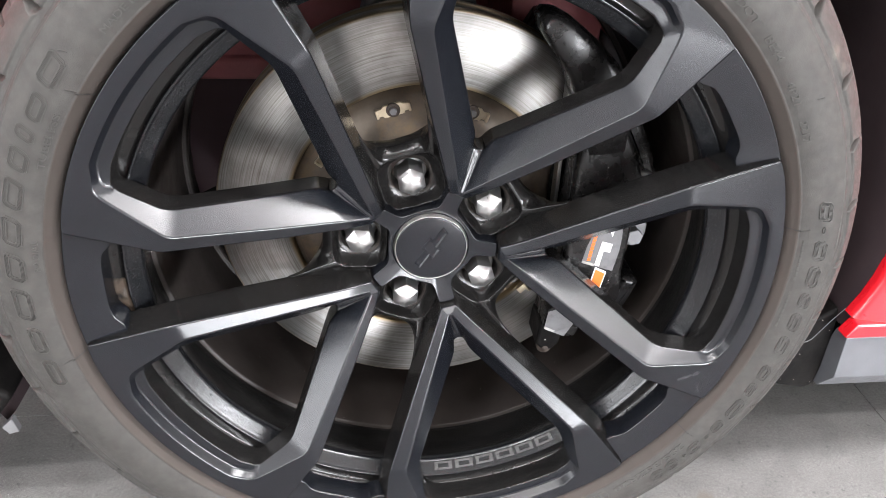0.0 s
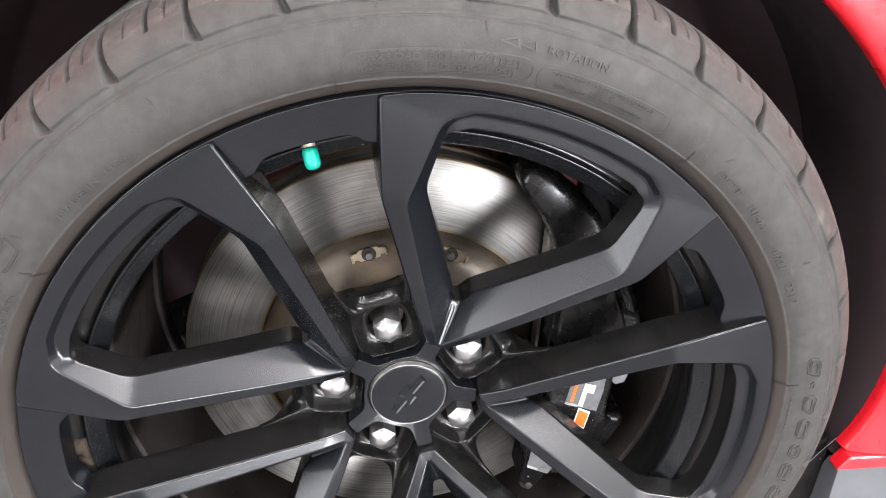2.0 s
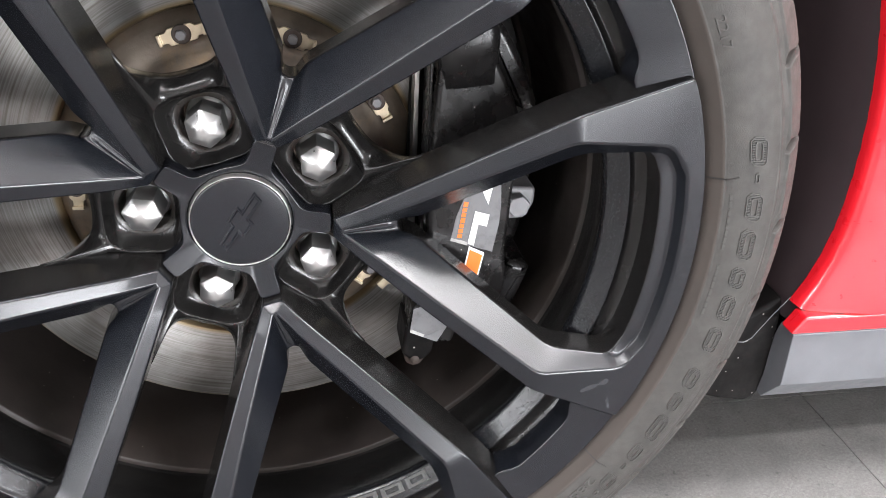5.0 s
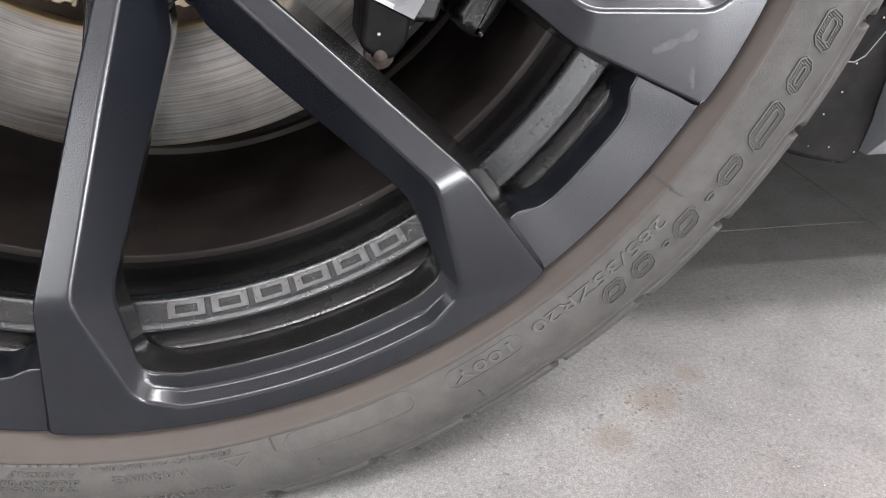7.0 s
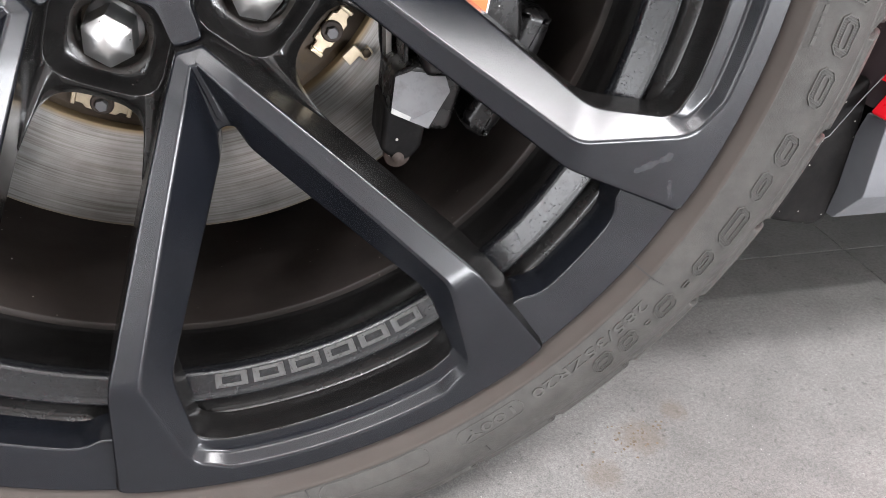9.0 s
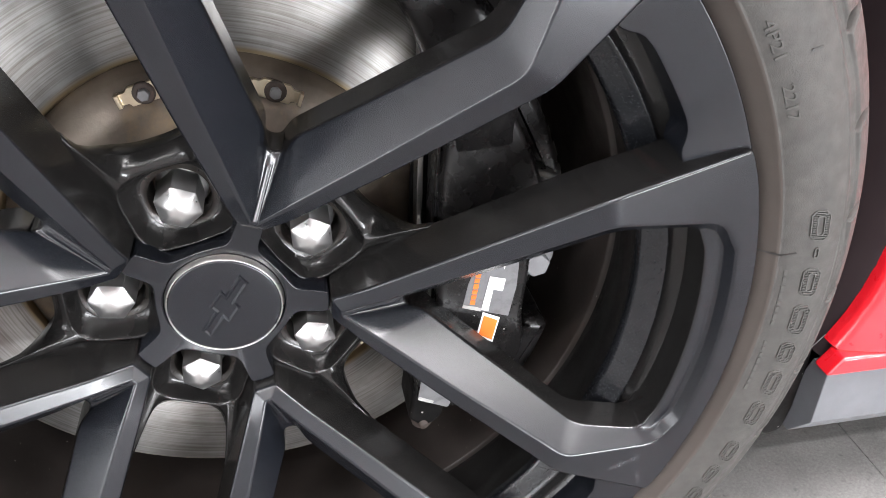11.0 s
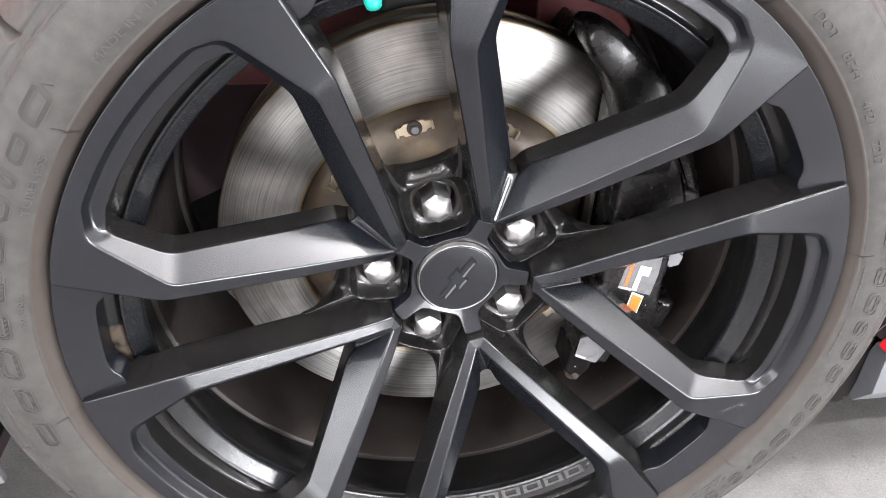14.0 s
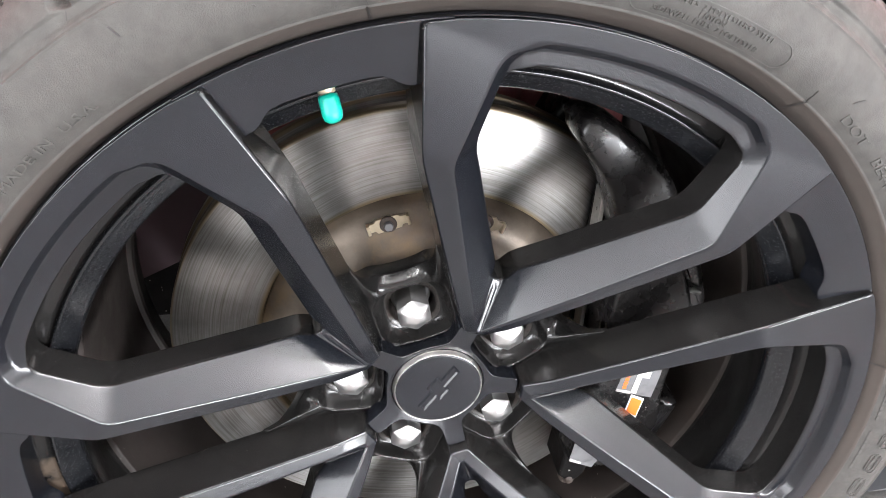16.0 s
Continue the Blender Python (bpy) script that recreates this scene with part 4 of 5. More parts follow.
def oval_line(a0, a1, r0, r1, w=0.00045):
    """A fine raised line round a field on the sidewall, with round ends."""
    k = math.degrees(1 / (0.5 * (r0 + r1)))
    h = 0.5 * (r1 - r0)
    mid = 0.5 * (r0 + r1)

    def ring(d):
        pts = []
        for i in range(13):
            q = radians(90 - 15 * i)
            pts.append((a0 - k * h + k * (h - d) * math.cos(q), mid + (h - d) * math.sin(q)))
        for i in range(15):
            pts.append((a0 - k * h + (a1 + k * h - a0 + k * h) * (i + 1) / 16, mid - (h - d)))
        for i in range(13):
            q = radians(-90 + 15 * i)
            pts.append((a1 + k * h - k * (h - d) * math.cos(q), mid + (h - d) * math.sin(q)))
        for i in range(15):
            pts.append((a1 + k * h + (a0 - k * h - a1 - k * h) * (i + 1) / 16, mid + (h - d)))
        return pts

    loops = [[on_side(a, r, h_) for a, r in ring(d)] for d, h_ in ((0, -0.0004), (0, 0.00045), (w, 0.00045), (w, -0.0004))]
    bm, rows = loft(loops)
    return part("field_line", bm, RUBBER_MARK, tyre, smooth=False)


for a0, a1, r0, r1 in ((99.4, 78.6, 0.2885, 0.3025), (-54.0, -62.3, 0.2882, 0.2978), (-65.6, -78.4, 0.2862, 0.2972), (78.0, 60.6, 0.2872, 0.3005)):
    oval_line(a0, a1, r0, r1)
# thin moulding seams across the bead and short moulded ticks on the sidewall
for i in range(8):
    a = 10.3 + 45 * i
    raised_polygon([[(a, 0.2858), (a + 0.11, 0.2858), (a + 0.36, 0.2925), (a + 0.28, 0.2925)]], "mould_seam", TICK, tyre, 0.0007)
for a, r, lean in ((119.1, 0.3085, 0.35), (108.9, 0.2975, 0.1), (31.6, 0.3045, -0.35), (-60.1, 0.3060, 0.05), (51.6, 0.2995, -0.75), (-76.0, 0.3040, 0.2), (141.0, 0.3010, 0.5), (84.2, 0.3130, 0.3), (160.5, 0.3120, 0.4)):
    h = 0.0052 if abs(lean - 0.1) > 0.01 else 0.0012
    raised_polygon([[(a, r), (a + 0.13, r), (a + lean + 0.13, r + h), (a + lean, r + h)]], "mould_tick", TICK, tyre, 0.0006)
for p in PITCH:
    r0, r1 = 0.3226, 0.3256
    deep = max(tread_depth(0.324, -0.08, p + 0.6), 0.0)
    raised_polygon([[(p + 0.78, r0), (p + 0.90, r0), (p + 0.56, r1), (p + 0.44, r1)]], "groove_tick", TICK, tyre, 0.0004 - 0.45 * deep)
for i in range(8):
    a = 10.3 + 45 * i
    seam = bmesh.new()
    vs = []
    for aa, rr in ((a - 0.12, 0.2768), (a + 0.12, 0.2768), (a + 0.3, 0.2858), (a + 0.1, 0.2858)):
        t = (rr - 0.2762) / (0.2848 - 0.2762)
        x, z = pol(rr, aa)
        vs.append(seam.verts.new((x, -0.0664 - 0.0119 * t, z)))
    seam.faces.new(vs)
    part("bead_seam", seam, TICK, tyre)


def crumbs(places, low, high, flat=1.0):
    """Loose grains: one small uneven double pyramid at each place."""
    bm = bmesh.new()
    for x, y, z in places:
        h = random.uniform(low, high)
        tilt = random.uniform(0, 3)
        pts = [(math.cos(tilt + k * 1.571) * h * random.uniform(0.6, 1.3), math.sin(tilt + k * 1.571) * h * random.uniform(0.6, 1.3)) for k in range(4)]
        ring = [bm.verts.new((x + a, y + b, z + h * 0.2 * flat)) for a, b in pts]
        top, low_v = bm.verts.new((x, y, z + h * flat)), bm.verts.new((x, y, z - h * 0.4 * flat))
        for k in range(4):
            bm.faces.new((ring[k], ring[(k + 1) % 4], top))
            bm.faces.new((ring[(k + 1) % 4], ring[k], low_v))
    return bm


places = []
for i in range(2600):
    a = random.uniform(0, 360)
    t = random.random() ** 1.4
    r = 0.3405 + 0.0075 * t
    x, z = pol(r - 0.0001, a)
    places.append(settle(x, side_y(r), z))
tagged(part("tread_grit", crumbs(places, 0.00009, 0.00028), GRIT, tyre, smooth=False), "pale grains of road grit stuck on the tread", kind="stuff")
places = [(random.uniform(-0.45, 0.8), random.uniform(-0.5, 0.3), 0.0001) for i in range(900)]
tagged(part("floor_grit", crumbs(places, 0.0002, 0.0006, 0.6), GRIT, None, smooth=False), "fine pale grit scattered over the concrete floor", "grit", kind="stuff")
places = []
for cx, cy, n, spread in ((0.282, -0.034, 34, 0.008), (0.262, -0.046, 16, 0.010), (0.300, -0.026, 12, 0.005), (0.170, -0.120, 16, 0.006)):
    places += [(random.gauss(cx, spread), random.gauss(cy, spread * 0.7), 0.0001) for i in range(n)]
tagged(part("rust_crumbs", crumbs(places, 0.0004, 0.0013, 0.12), RUST, None, smooth=False), "small brown rust crumbs on the concrete floor", "dirt", kind="stuff")

# ---- brake disc ----
disc = thing("brake_disc", "large two-piece ventilated brake disc, scored bright steel with brown hat", "brake disc", (0, 0, HUB_Z))
part("rotor", turned([(0.1225, 0.0545), (0.1235, 0.0508), (0.1245, 0.0500), (0.1850, 0.0500), (0.1862, 0.0512), (0.1862, 0.0600), (0.178, 0.0602), (0.178, 0.0740), (0.1862, 0.0742), (0.1862, 0.0840), (0.12, 0.0840)], 192),
     ROTOR, disc)
part("hat", turned([(0.122, 0.060), (0.1225, 0.0545), (0.1170, 0.0515), (0.1165, 0.0485), (0.1020, 0.0460), (0.0960, 0.0420), (0.0880, 0.0340), (0.0800, 0.0330), (0.03, 0.033)], 128), HAT, disc, "brown-stained centre hat")


def clip_mesh():
    bm = bmesh.new()
    for q in (prism([(-0.0150, -0.0035), (-0.0095, -0.0035), (-0.0085, -0.0055), (0.0085, -0.0055), (0.0095, -0.0035), (0.0150, -0.0035), (0.0150, 0.0030), (0.0095, 0.0030), (0.0075, 0.0050), (-0.0075, 0.0050), (-0.0095, 0.0030), (-0.0150, 0.0030)], -0.0015, 0.0015),
              box(-0.0150, -0.0128, -0.0042, 0.0012, -0.0040, 0.0034), box(0.0128, 0.0150, -0.0042, 0.0012, -0.0040, 0.0034)):
        t = bpy.data.meshes.new("t")
        q.to_mesh(t)
        q.free()
        bm.from_mesh(t)
        bpy.data.meshes.remove(t)
    me = bpy.data.meshes.new("bobbin_clip")
    bmesh.ops.recalc_face_normals(bm, faces=bm.faces)
    bm.to_mesh(me)
    bm.free()
    return me


def hexagon(r, y0, y1, turn=0.0):
    return prism([(r * math.cos(radians(60 * i + turn)), r * math.sin(radians(60 * i + turn))) for i in range(6)], y0, y1)


CLIPS = clip_mesh()
WASHER = bpy.data.meshes.new("clip_washer")
wash = turned([(0.0, -0.0026), (0.0052, -0.0026), (0.0060, -0.0020), (0.0060, 0.0)], 24)
bmesh.ops.recalc_face_normals(wash, faces=wash.faces)
wash.to_mesh(WASHER)
wash.free()
screw = hexagon(0.0034, -0.0060, 0.0, 10)
screw_me = bpy.data.meshes.new("clip_screw")
bmesh.ops.recalc_face_normals(screw, faces=screw.faces)
screw.to_mesh(screw_me)
screw.free()
for k in range(10):
    a = NUT0 + 36 * k
    x, z = pol(0.1085, a)
    ob = part("bobbin_clip", CLIPS, CLIP, disc, bevel=0.0005, segments=2, angle=40, smooth=False)
    ob.location, ob.rotation_euler = (x, 0.0445, z), (0, -radians(a - 90), 0)
    washer = part("clip_washer", WASHER, BOSS, disc, smooth=False)
    washer.location = (x, 0.0440, z)
    ob = part("clip_screw", screw_me, KNUCKLE, disc, bevel=0.0006, segments=2, angle=40, smooth=False)
    ob.location = (x, 0.0440, z)

# ---- brake caliper ----
caliper = thing("brake_caliper", "large glossy black brake caliper with grey, white and orange decal", "brake caliper", (0, 0, HUB_Z))


def arc_block(r0, r1, a0, a1, y0, y1, n=24, taper=0.0):
    out = []
    for i in range(n + 1):
        out.append(pol(r1 - taper * abs(2 * i / n - 1) ** 3, a0 + (a1 - a0) * i / n))
    for i in range(n + 1):
        out.append(pol(r0, a1 - (a1 - a0) * i / n))
    return prism(out, y0, y1)


def caliper_outline(left, r, top, bottom, n=28):
    """A block with an upright inner edge and a round outer edge that steps in beside the mounting bolt."""
    a1, a0 = top, bottom
    out = []
    for i in range(n + 1):
        a = a0 + (a1 - a0) * i / n
        out.append(pol(r - 0.0115 * math.exp(-(((a + 2) / 13) ** 4)), a))
    z1, z0 = out[-1][1], out[0][1]
    return out + [(left, z1 - 0.004), (left - 0.003, z1 * 0.5), (left - 0.004, 0.0), (left - 0.003, z0 * 0.6), (left + 0.004, z0 + 0.002)]


def swept(line, y0, y1, n=28):
    """A rounded arm along a line of (x, z, half width), between two depths."""
    loops = []
    for i, (x, z, w) in enumerate(line):
        (xa, za, _), (xb, zb, _) = line[max(0, i - 1)], line[min(len(line) - 1, i + 1)]
        d = math.hypot(xb - xa, zb - za)
        nx, nz = (zb - za) / d, -(xb - xa) / d
        loop = []
        for k in range(n):
            q = 2 * math.pi * k / n
            c, v = math.cos(q), math.sin(q)
            c, v = math.copysign(abs(c) ** 0.42, c), math.copysign(abs(v) ** 0.42, v)
            loop.append((x + nx * w * c, (y0 + y1) / 2 + (y1 - y0) / 2 * v * min(1.0, 0.55 + 30 * w), z + nz * w * c))
        loops.append(loop)
    bm, rows = loft(loops)
    bm.faces.new(rows[0])
    bm.faces.new(rows[-1])
    return bm


part("caliper_body", prism(caliper_outline(0.1240, 0.1880, 46, -25), -0.0040, 0.0420), CALIPER, caliper, bevel=0.004, segments=4, angle=40)
part("caliper_arm", swept([(0.0800, 0.1930, 0.004), (0.0860, 0.1880, 0.0095), (0.0960, 0.1795, 0.0130), (0.1065, 0.1695, 0.0150), (0.1170, 0.1585, 0.0175), (0.1265, 0.1455, 0.0205),
                           (0.1345, 0.1300, 0.0220), (0.1395, 0.1120, 0.0220), (0.1425, 0.0850, 0.0190)], -0.0060, 0.0400), CALIPER, caliper)
part("bridge", arc_block(0.1860, 0.2030, 12, 44, 0.0060, 0.1080), CALIPER, caliper, bevel=0.006, segments=4, angle=40)
part("bridge", arc_block(0.1860, 0.2050, -36, -14, 0.0060, 0.1080), CALIPER, caliper, bevel=0.006, segments=4, angle=40)
part("bridge", arc_block(0.1860, 0.2050, -20, 14, 0.0500, 0.1080), CALIPER, caliper, bevel=0.006, segments=4, angle=40)
part("caliper_back", arc_block(0.1330, 0.2000, -42, 60, 0.0900, 0.1300), CALIPER, caliper, bevel=0.005, segments=3, angle=40)
part("brake_pad", prism(caliper_outline(0.1150, 0.1840, 50, -41), 0.0430, 0.0492), PLASTIC, caliper, bevel=0.001, segments=2, angle=40)
part("pad_plate", prism([(0.1130, -0.100), (0.1165, -0.102), (0.1165, 0.128), (0.1130, 0.130)], 0.0300, 0.0430), STEEL, caliper, bevel=0.0006, segments=2, angle=40)
keeper = part("pad_keeper", prism([(0.0905, -0.0800), (0.0975, -0.0735), (0.1015, -0.0778), (0.1050, -0.0742), (0.1082, -0.0782), (0.1038, -0.0828), (0.1000, -0.0800), (0.0950, -0.0850)], 0.0405, 0.0435), CLIP, caliper, "pale yellow pad keeper", bevel=0.0005, segments=2, angle=40)
part("keeper_screw", prism([(0.1040 + 0.0026 * math.cos(k * 1.047), -0.0778 + 0.0026 * math.sin(k * 1.047)) for k in range(6)], 0.0385, 0.0405), HAT, keeper)
part("pad_spring", prism([(0.1185, -0.085), (0.1210, -0.086), (0.1215, 0.110), (0.1190, 0.112)], 0.0060, 0.0300), CALIPER, caliper, bevel=0.0006, segments=2, angle=40)
part("caliper_end", prism([(0.1100, -0.0975), (0.1122, -0.0760), (0.1240, -0.0700), (0.150, -0.080), (0.142, -0.108), (0.1310, -0.1075)], -0.001, 0.042), CALIPER, caliper, bevel=0.003, segments=3, angle=40)


def decal(pts, name, mat, y, label=""):
    bm = bmesh.new()
    f = [bm.verts.new((x, y, z)) for x, z in pts]
    b = [bm.verts.new((x, y + 0.0003, z)) for x, z in pts]
    n = len(pts)
    bm.faces.new(f)
    for i in range(n):
        bm.faces.new((f[i], f[(i + 1) % n], b[(i + 1) % n], b[i]))
    return part(name, bm, mat, caliper, label, smooth=False)


decal([(0.1454, 0.0151), (0.1679, 0.0189), (0.1690, 0.0050), (0.1688, -0.0092), (0.1656, -0.0310), (0.1358, -0.0212), (0.1375, -0.0120), (0.1387, -0.0042)], "decal_field", DECAL_FACET_GREY, -0.0043, "grey decal field")
# glossy black facet of the caliper; what it reflects is painted grey
decal([(0.1130, -0.0771), (0.1210, -0.0745), (0.1390, -0.0770), (0.1420, -0.0860), (0.1380, -0.0929), (0.1307, -0.1061), (0.1108, -0.0965)], "caliper_facet", DECAL_FACET_GREY, -0.0013, "lower caliper facet, its grey reflection painted on")
decal([(0.1108, -0.0965), (0.1113, -0.0938), (0.1215, -0.0992), (0.1207, -0.1013)], "decal_edge", DECAL_WORN, -0.0016, "worn pale edge of the lower facet")
decal([(0.1207, -0.1013), (0.1307, -0.1061), (0.1355, -0.0975), (0.1325, -0.0960)], "decal_edge", KNUCKLE, -0.0016)
decal([(0.1358, -0.0212), (0.1361, -0.0190), (0.1400, -0.0204), (0.1440, -0.0213), (0.1478, -0.0230), (0.1476, -0.0252)], "decal_edge", DECAL_WORN, -0.0046)
# slanting white and orange shapes
for pts in ([(0.1516, 0.0005), (0.1568, -0.0010), (0.1543, -0.0094), (0.1523, -0.0254), (0.1479, -0.0237)], [(0.1568, -0.0010), (0.1615, -0.0023), (0.1603, -0.0111), (0.1543, -0.0094)], [(0.1541, 0.0180), (0.1625, 0.0190), (0.1601, 0.0050)],
            [(0.1490, -0.0259), (0.1601, -0.0313), (0.1569, -0.0505), (0.1462, -0.0440)]):
    decal(pts, "decal_bar", DECAL_WHITE, -0.0048)
decal([(0.1497, -0.0283), (0.1586, -0.0330), (0.1562, -0.0482), (0.1475, -0.0428)], "decal_bar", DECAL_ORANGE, -0.0052, "orange slanted bar")
z = 0.0076
for w in (0.0034, 0.0026, 0.003, 0.0036, 0.0028, 0.0028, 0.0030):
    x = 0.1402 + 0.12 * (z + 0.0205)
    decal([(x, z), (x + 0.0030, z - 0.0004), (x + 0.0026, z - w - 0.0004), (x - 0.0004, z - w)], "decal_print", DECAL_ORANGE, -0.0047)
    z -= w + 0.0009
# lumpy cast foot below the lower facet
part("caliper_foot", prism([(0.1085, -0.0940), (0.1310, -0.1060), (0.1290, -0.1190), (0.1235, -0.1260), (0.1150, -0.1285), (0.1060, -0.1200)], 0.0040, 0.0400), PLASTIC, caliper, "black casting below the lower facet", bevel=0.003, segments=3, angle=30)
# bleed screw, banjo bolt, bracket and wire
bm, vs = loft(along([(0, 0.0045), (0.010, 0.0045), (0.0102, 0.0030), (0.016, 0.0030), (0.0162, 0.0022), (0.019, 0.0022)], (0.170, 0.008, 0.0665), (0.187, 0.003, 0.0610)))
bm.faces.new(vs[-1])
part("bleed_screw", bm, STEEL, caliper)
part("bleed_bracket", box(0.164, 0.182, 0.009, 0.026, 0.057, 0.073), CALIPER, caliper, bevel=0.002, segments=2)
bolt = part("mount_bolt", hexagon(0.0085, -0.009, 0.0, 15), KNUCKLE, caliper, "bare steel mounting bolt", bevel=0.0012, segments=2, angle=40)
bolt.location = (0.1850, 0.015, -0.0030)
part("mount_ear", prism([(0.176, -0.0165), (0.192, -0.0160), (0.1985, -0.0040), (0.1985, 0.0080), (0.178, 0.0090)], 0.0145, 0.060), KNUCKLE, caliper, bevel=0.003, segments=2)
bm, vs = loft(along([(0, 0.0011), (0.03, 0.0011)], (0.172, 0.004, 0.058), (0.166, 0.006, 0.030), 10))
part("sensor_wire", bm, CLIP, caliper, "thin pale wire")
bm, vs = loft(along([(0, 0.0035), (0.05, 0.0035)], (0.160, 0.008, 0.070), (0.152, 0.010, 0.022), 12))
part("pad_pin", bm, CALIPER, caliper)
bm, vs = loft(along([(0, 0.003), (0.012, 0.003), (0.0122, 0.0018), (0.016, 0.0016)], (0.1640, 0.010, -0.0560), (0.1700, 0.006, -0.0700), 12))
bm.faces.new(vs[-1])
part("lower_bleed_screw", bm, STEEL, caliper)
bm, vs = loft(along([(0, 0.0075), (0.004, 0.0075), (0.006, 0.0064), (0.0062, 0.0035), (0.010, 0.0030)], (0.1160, 0.012, -0.1250), (0.1160, 0.000, -0.1250), 20))
bm.faces.new(vs[-1])
part("slide_pin_boss", bm, BOSS, caliper, "brown-stained end boss")

# ---- suspension behind the wheel ----
knuckle = thing("steering_knuckle", "grey cast alloy steering knuckle behind the brake disc", "suspension", (0, 0, HUB_Z))
part("upright", prism([(-0.07, -0.16), (0.06, -0.17), (0.07, 0.10), (0.03, 0.22), (-0.04, 0.22), (-0.08, 0.08)], 0.10, 0.15), KNUCKLE, knuckle, bevel=0.008, segments=3)
part("axle_stub", turned([(0.0, 0.034), (0.075, 0.034), (0.078, 0.10), (0.0, 0.10)], 48), KNUCKLE, knuckle)
part("backing_plate", prism([pol(0.168, 95 + 10 * i) for i in range(17)] + [pol(0.07, 255 - 20 * i) for i in range(9)], 0.100, 0.103), LINER, knuckle, "dark dust shield", bevel=0.001, segments=1)
strut = thing("suspension_strut", "dark suspension strut behind the wheel", "suspension", (0, 0, HUB_Z))
bm, vs = loft(along([(0, 0.028), (0.26, 0.028), (0.262, 0.05), (0.40, 0.05)], (-0.01, 0.20, 0.06), (-0.02, 0.26, 0.48), 24))
part("tube", bm, LINER, strut)

# ---- the car's body round the wheel ----
fender = thing("front_fender", "glossy bright red front fender with round wheel arch", "car body", (0, 0, HUB_Z))


def fender_mesh():
    n = 72
    a0, a1 = -12.6, 193.0
    loops = [[] for _ in range(13)]
    for i in range(n + 1):
        a = a0 + (a1 - a0) * i / n
        inward = 0.000105 * max(0.0, -3.0 - a) ** 2 + 0.00077 * max(0.0, min(a, 62.0) - 25.0)
        c, s = pol(1, a)
        # the outer border of the panel along this direction
        t = 9.0
        for lim, comp in ((1.05, c), (-0.85, c)):
            if comp * lim > 0:
                t = min(t, lim / comp)
        if s > 0.001:
            t = min(t, 0.50 / s)
        if s < -0.001:
            t = min(t, 0.095 / -s) if c < 0 else t
        bx, bz = c * t, s * t
        if a < 0:
            bx, bz = 1.05, -0.094 * (a / a0)
        path = [(0.4398, 0.010), (0.4398, 0.004), (0.4404, 0.0005), (0.4425, -0.0026), (0.4465, -0.0045)]
        for j, (r, y) in enumerate(path):
            x, z = pol(r - inward, a)
            loops[j].append((x, y, z))
        sx, sz = pol(0.4465 - inward, a)
        for j, f in enumerate((0.03, 0.08, 0.16, 0.28, 0.45, 0.65, 0.82, 1.0)):
            x, z = sx + (bx - sx) * f, sz + (bz - sz) * f
            d = math.hypot(x - sx, z - sz)
            loops[5 + j].append((x, -0.0045 - 0.016 * (1 - math.exp(-d / 0.05)) + 0.10 * max(0, z - 0.25) ** 1.5, z))
    bm, _ = loft(loops, closed=False)
    return bm


part("fender_panel", fender_mesh(), RED, fender)
part("lower_flange", prism([(0.4130, -0.1125), (0.4222, -0.0968), (1.05, -0.0968), (1.05, -0.1125)], -0.0125, 0.004), RED, fender, "red lower lip of the fender", bevel=0.0022, segments=3)


def sill_mesh(x_end):
    """The sill trim: an upright face, a rounded bend and a lower face that leans in under the car; its front end is cut at a slant."""
    line = [(0.4205, 0.012, -0.1162), (0.4205, -0.0030, -0.1162), (0.4212, -0.0052, -0.1180), (0.4236, -0.0060, -0.1660), (0.4238, -0.0054, -0.1695), (0.4230, -0.0030, -0.1730), (0.4212, 0.0100, -0.1925), (0.4212, 0.030, -0.1935)]
    bm, rows = loft([line, [(x_end, y, z) for _, y, z in line]])
    bm.faces.new(rows[0])
    bm.faces.new(rows[1][::-1])
    return bm


sill = tagged(part("sill_trim", sill_mesh(1.05), SILL, None, bevel=0.0008, segments=2, angle=20), "satin grey plastic sill trim below the red fender", "car trim")
sill.location = (0, 0, HUB_Z)
liner = thing("wheel_arch_liner", "dull black plastic wheel arch liner, speckled with dust", "arch liner", (0, 0, HUB_Z))
# one shell cut in two, so that the two tones even out its light
part("liner_lip", turned([(0.4402, 0.008), (0.4360, 0.020), (0.4340, 0.06), (0.4325, 0.17)], 96, -15, 206), LIP, liner, "outer part of the liner, its tone darkened against the light")
part("liner_shell", turned([(0.4325, 0.17), (0.4300, 0.34), (0.4250, 0.350), (0.0, 0.350)], 96, -15, 206), LINER, liner)
part("splash_flap", prism([(0.330, -0.150), (0.4180, -0.094), (0.4215, -0.1200), (0.4230, -0.1700), (0.4205, -0.1960), (0.4100, -0.2010), (0.3850, -0.1960), (0.3500, -0.1860)], 0.014, 0.16), PLASTIC, liner, bevel=0.004, segments=2)
bm = bmesh.new()
flap_line = [Vector(p) for p in ((0.4205, 0.010, -0.0915), (0.4085, 0.010, -0.1090), (0.3960, 0.010, -0.1300), (0.3900, 0.010, -0.1335), (0.3800, 0.011, -0.1330))]
for a, b in zip(flap_line, flap_line[1:]):
    piece, vs = loft(along([(0, 0.0004), ((b - a).length + 0.0003, 0.0004)], a, b, 8))
    me = bpy.data.meshes.new("t")
    piece.to_mesh(me)
    piece.free()
    bm.from_mesh(me)
    bpy.data.meshes.remove(me)
part("flap_edge", bm, KNUCKLE, liner, "thin pale edge of the flap")
rail = thing("inner_body_rail", "dusty red painted inner body rail", "car body", (0, 0, HUB_Z))
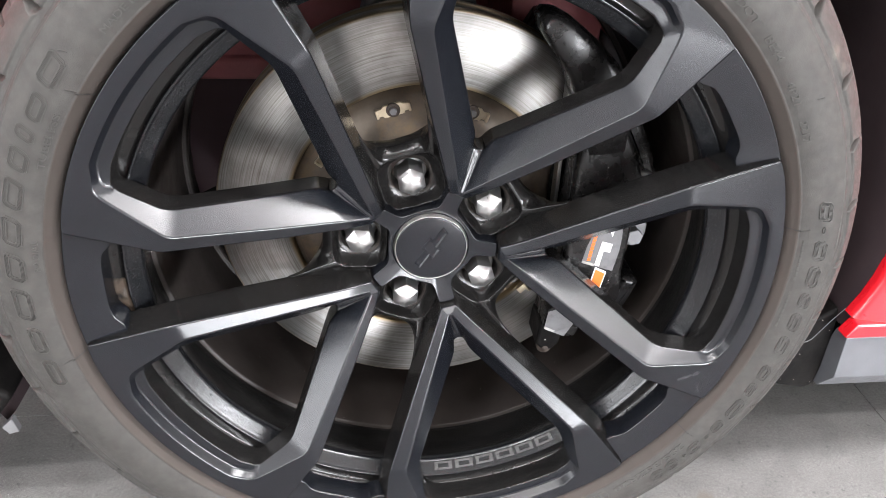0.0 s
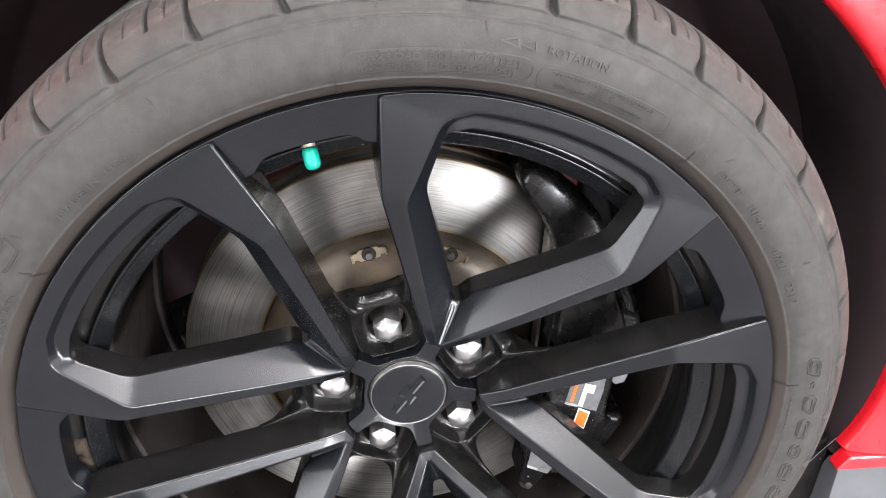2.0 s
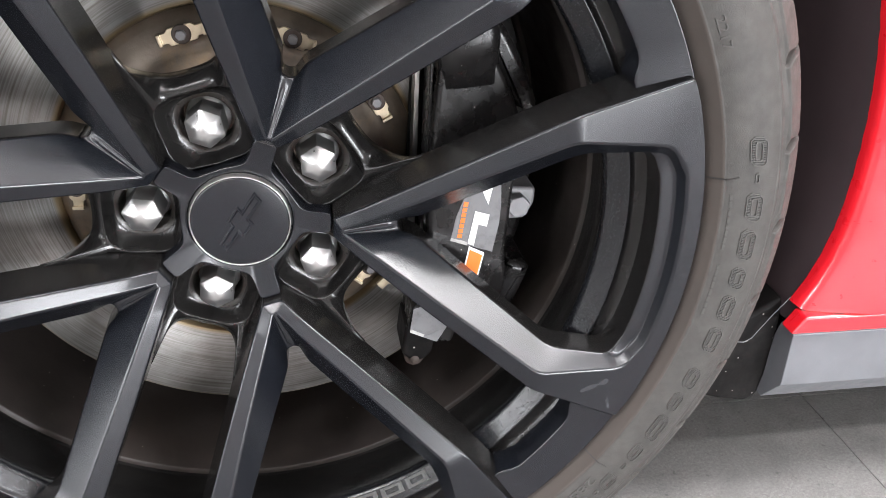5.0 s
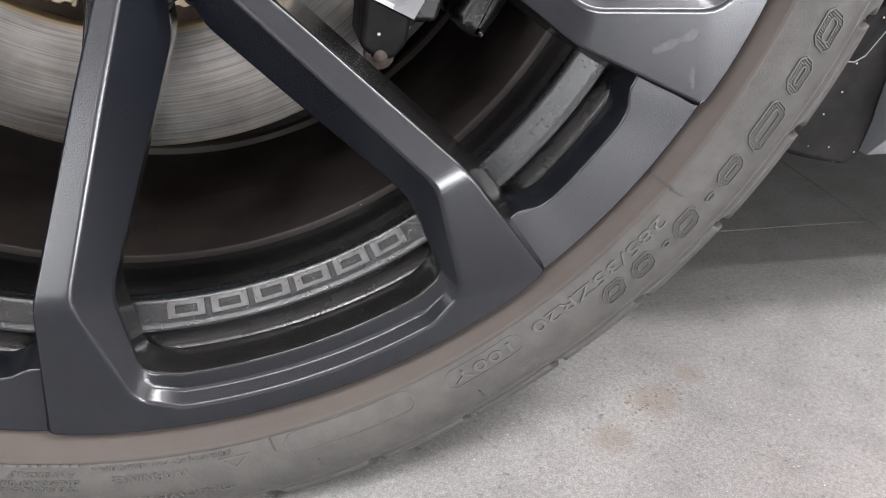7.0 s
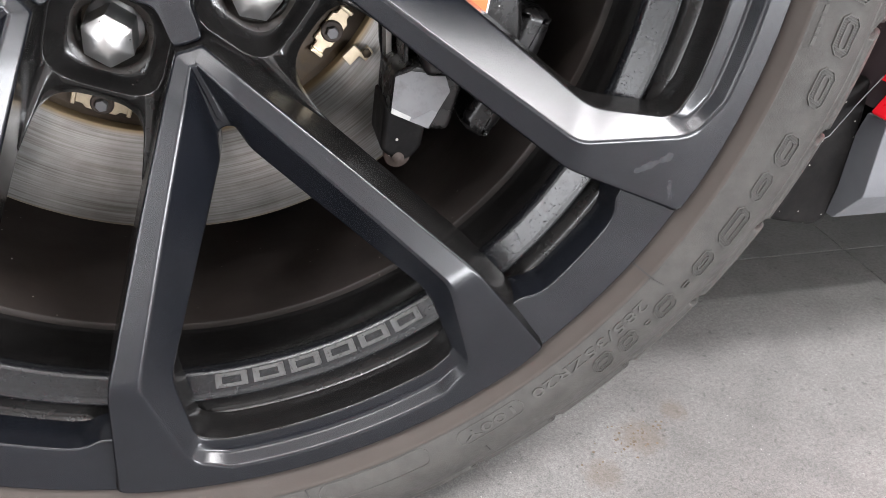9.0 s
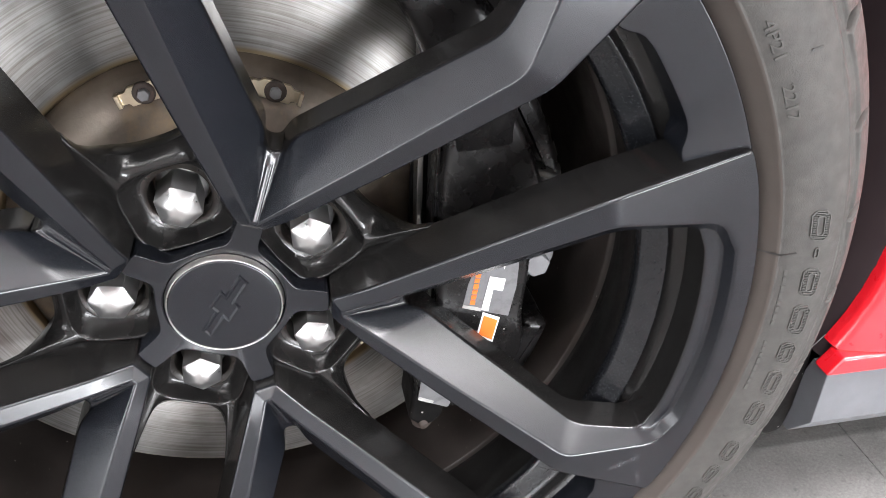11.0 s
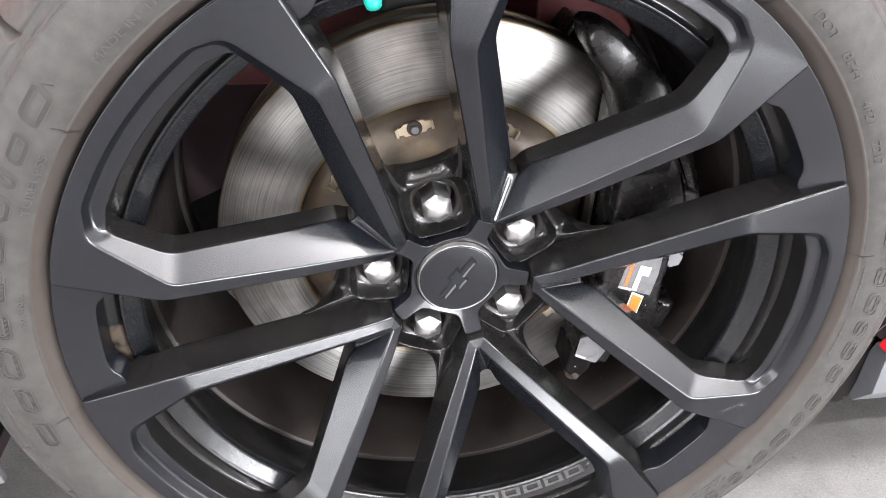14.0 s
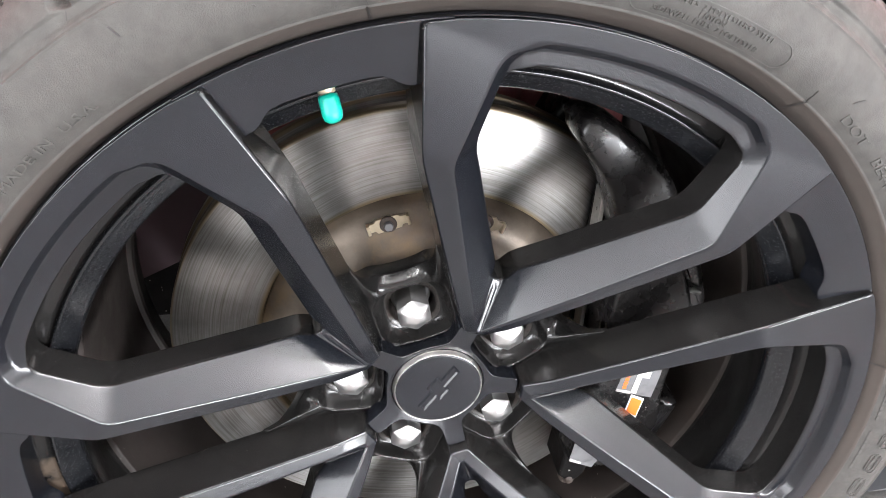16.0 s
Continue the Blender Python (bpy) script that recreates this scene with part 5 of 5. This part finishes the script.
part("rail_panel", box(-0.30, 0.238, 0.285, 0.33, 0.045, 0.20), RED_DULL, rail, bevel=0.01, segments=2)
part("rail_rib", box(-0.28, 0.232, 0.270, 0.288, 0.050, 0.075), RED_DULL, rail, bevel=0.005, segments=2)
part("rail_stiffener", prism([(-0.26, 0.07), (-0.24, 0.07), (-0.22, 0.19), (-0.25, 0.19)], 0.272, 0.288), RED_DULL, rail, bevel=0.004, segments=2)
part("rail_end", prism([(0.085, 0.200), (0.150, 0.172), (0.1735, 0.148), (0.1735, 0.080), (0.085, 0.080)], 0.150, 0.290), RED_DULL, rail, bevel=0.004, segments=2)
part("rail_bracket", prism([(0.1765, 0.142), (0.2020, 0.116), (0.2180, 0.076), (0.2000, 0.055), (0.1765, 0.055)], 0.152, 0.29), KNUCKLE, rail, "grey bracket beside the rail", bevel=0.006, segments=2)
bumper = thing("bumper_corner", "black plastic lower corner of the front bumper", "car body", (0, 0, HUB_Z))
part("skirt", prism([(-0.62, -0.02), (-0.425, -0.02), (-0.405, -0.118), (-0.375, -0.150), (-0.410, -0.196), (-0.62, -0.212)], -0.010, 0.16), PLASTIC, bumper, bevel=0.006, segments=3)
part("undertray_tab", prism([(-0.398, -0.193), (-0.386, -0.182), (-0.383, -0.199), (-0.393, -0.202)], -0.002, 0.006), KNUCKLE, bumper, "pale grey tab", bevel=0.001, segments=1)

# ---- the rest of the car ----
car = thing("car_body", "glossy red car body with dark underside", "car", (0, 0, HUB_Z))
part("bonnet", prism([(-0.86, 0.02), (-0.70, 0.36), (-0.40, 0.44), (1.05, 0.52), (1.05, 0.50), (-0.40, 0.42), (-0.68, 0.345), (-0.84, 0.02)], 0.37, 1.85), RED, car, bevel=0.01, segments=2)
part("fender_top", box(-0.70, 1.05, -0.002, 0.372, 0.47, 0.50), RED, car, bevel=0.008, segments=2)
part("door_side", box(1.055, 2.6, -0.018, 0.03, -0.10, 0.52), RED, car, bevel=0.008, segments=2)
part("door_sill", box(1.055, 2.6, -0.003, 0.04, -0.186, -0.116), SILL, car, bevel=0.003, segments=2)
part("underbody", box(0.45, 2.6, 0.03, 1.85, -0.20, -0.10), PLASTIC, car, bevel=0.01, segments=2)
part("front_underbody", box(-0.86, 0.45, 0.36, 1.85, -0.20, 0.40), PLASTIC, car, bevel=0.01, segments=2)
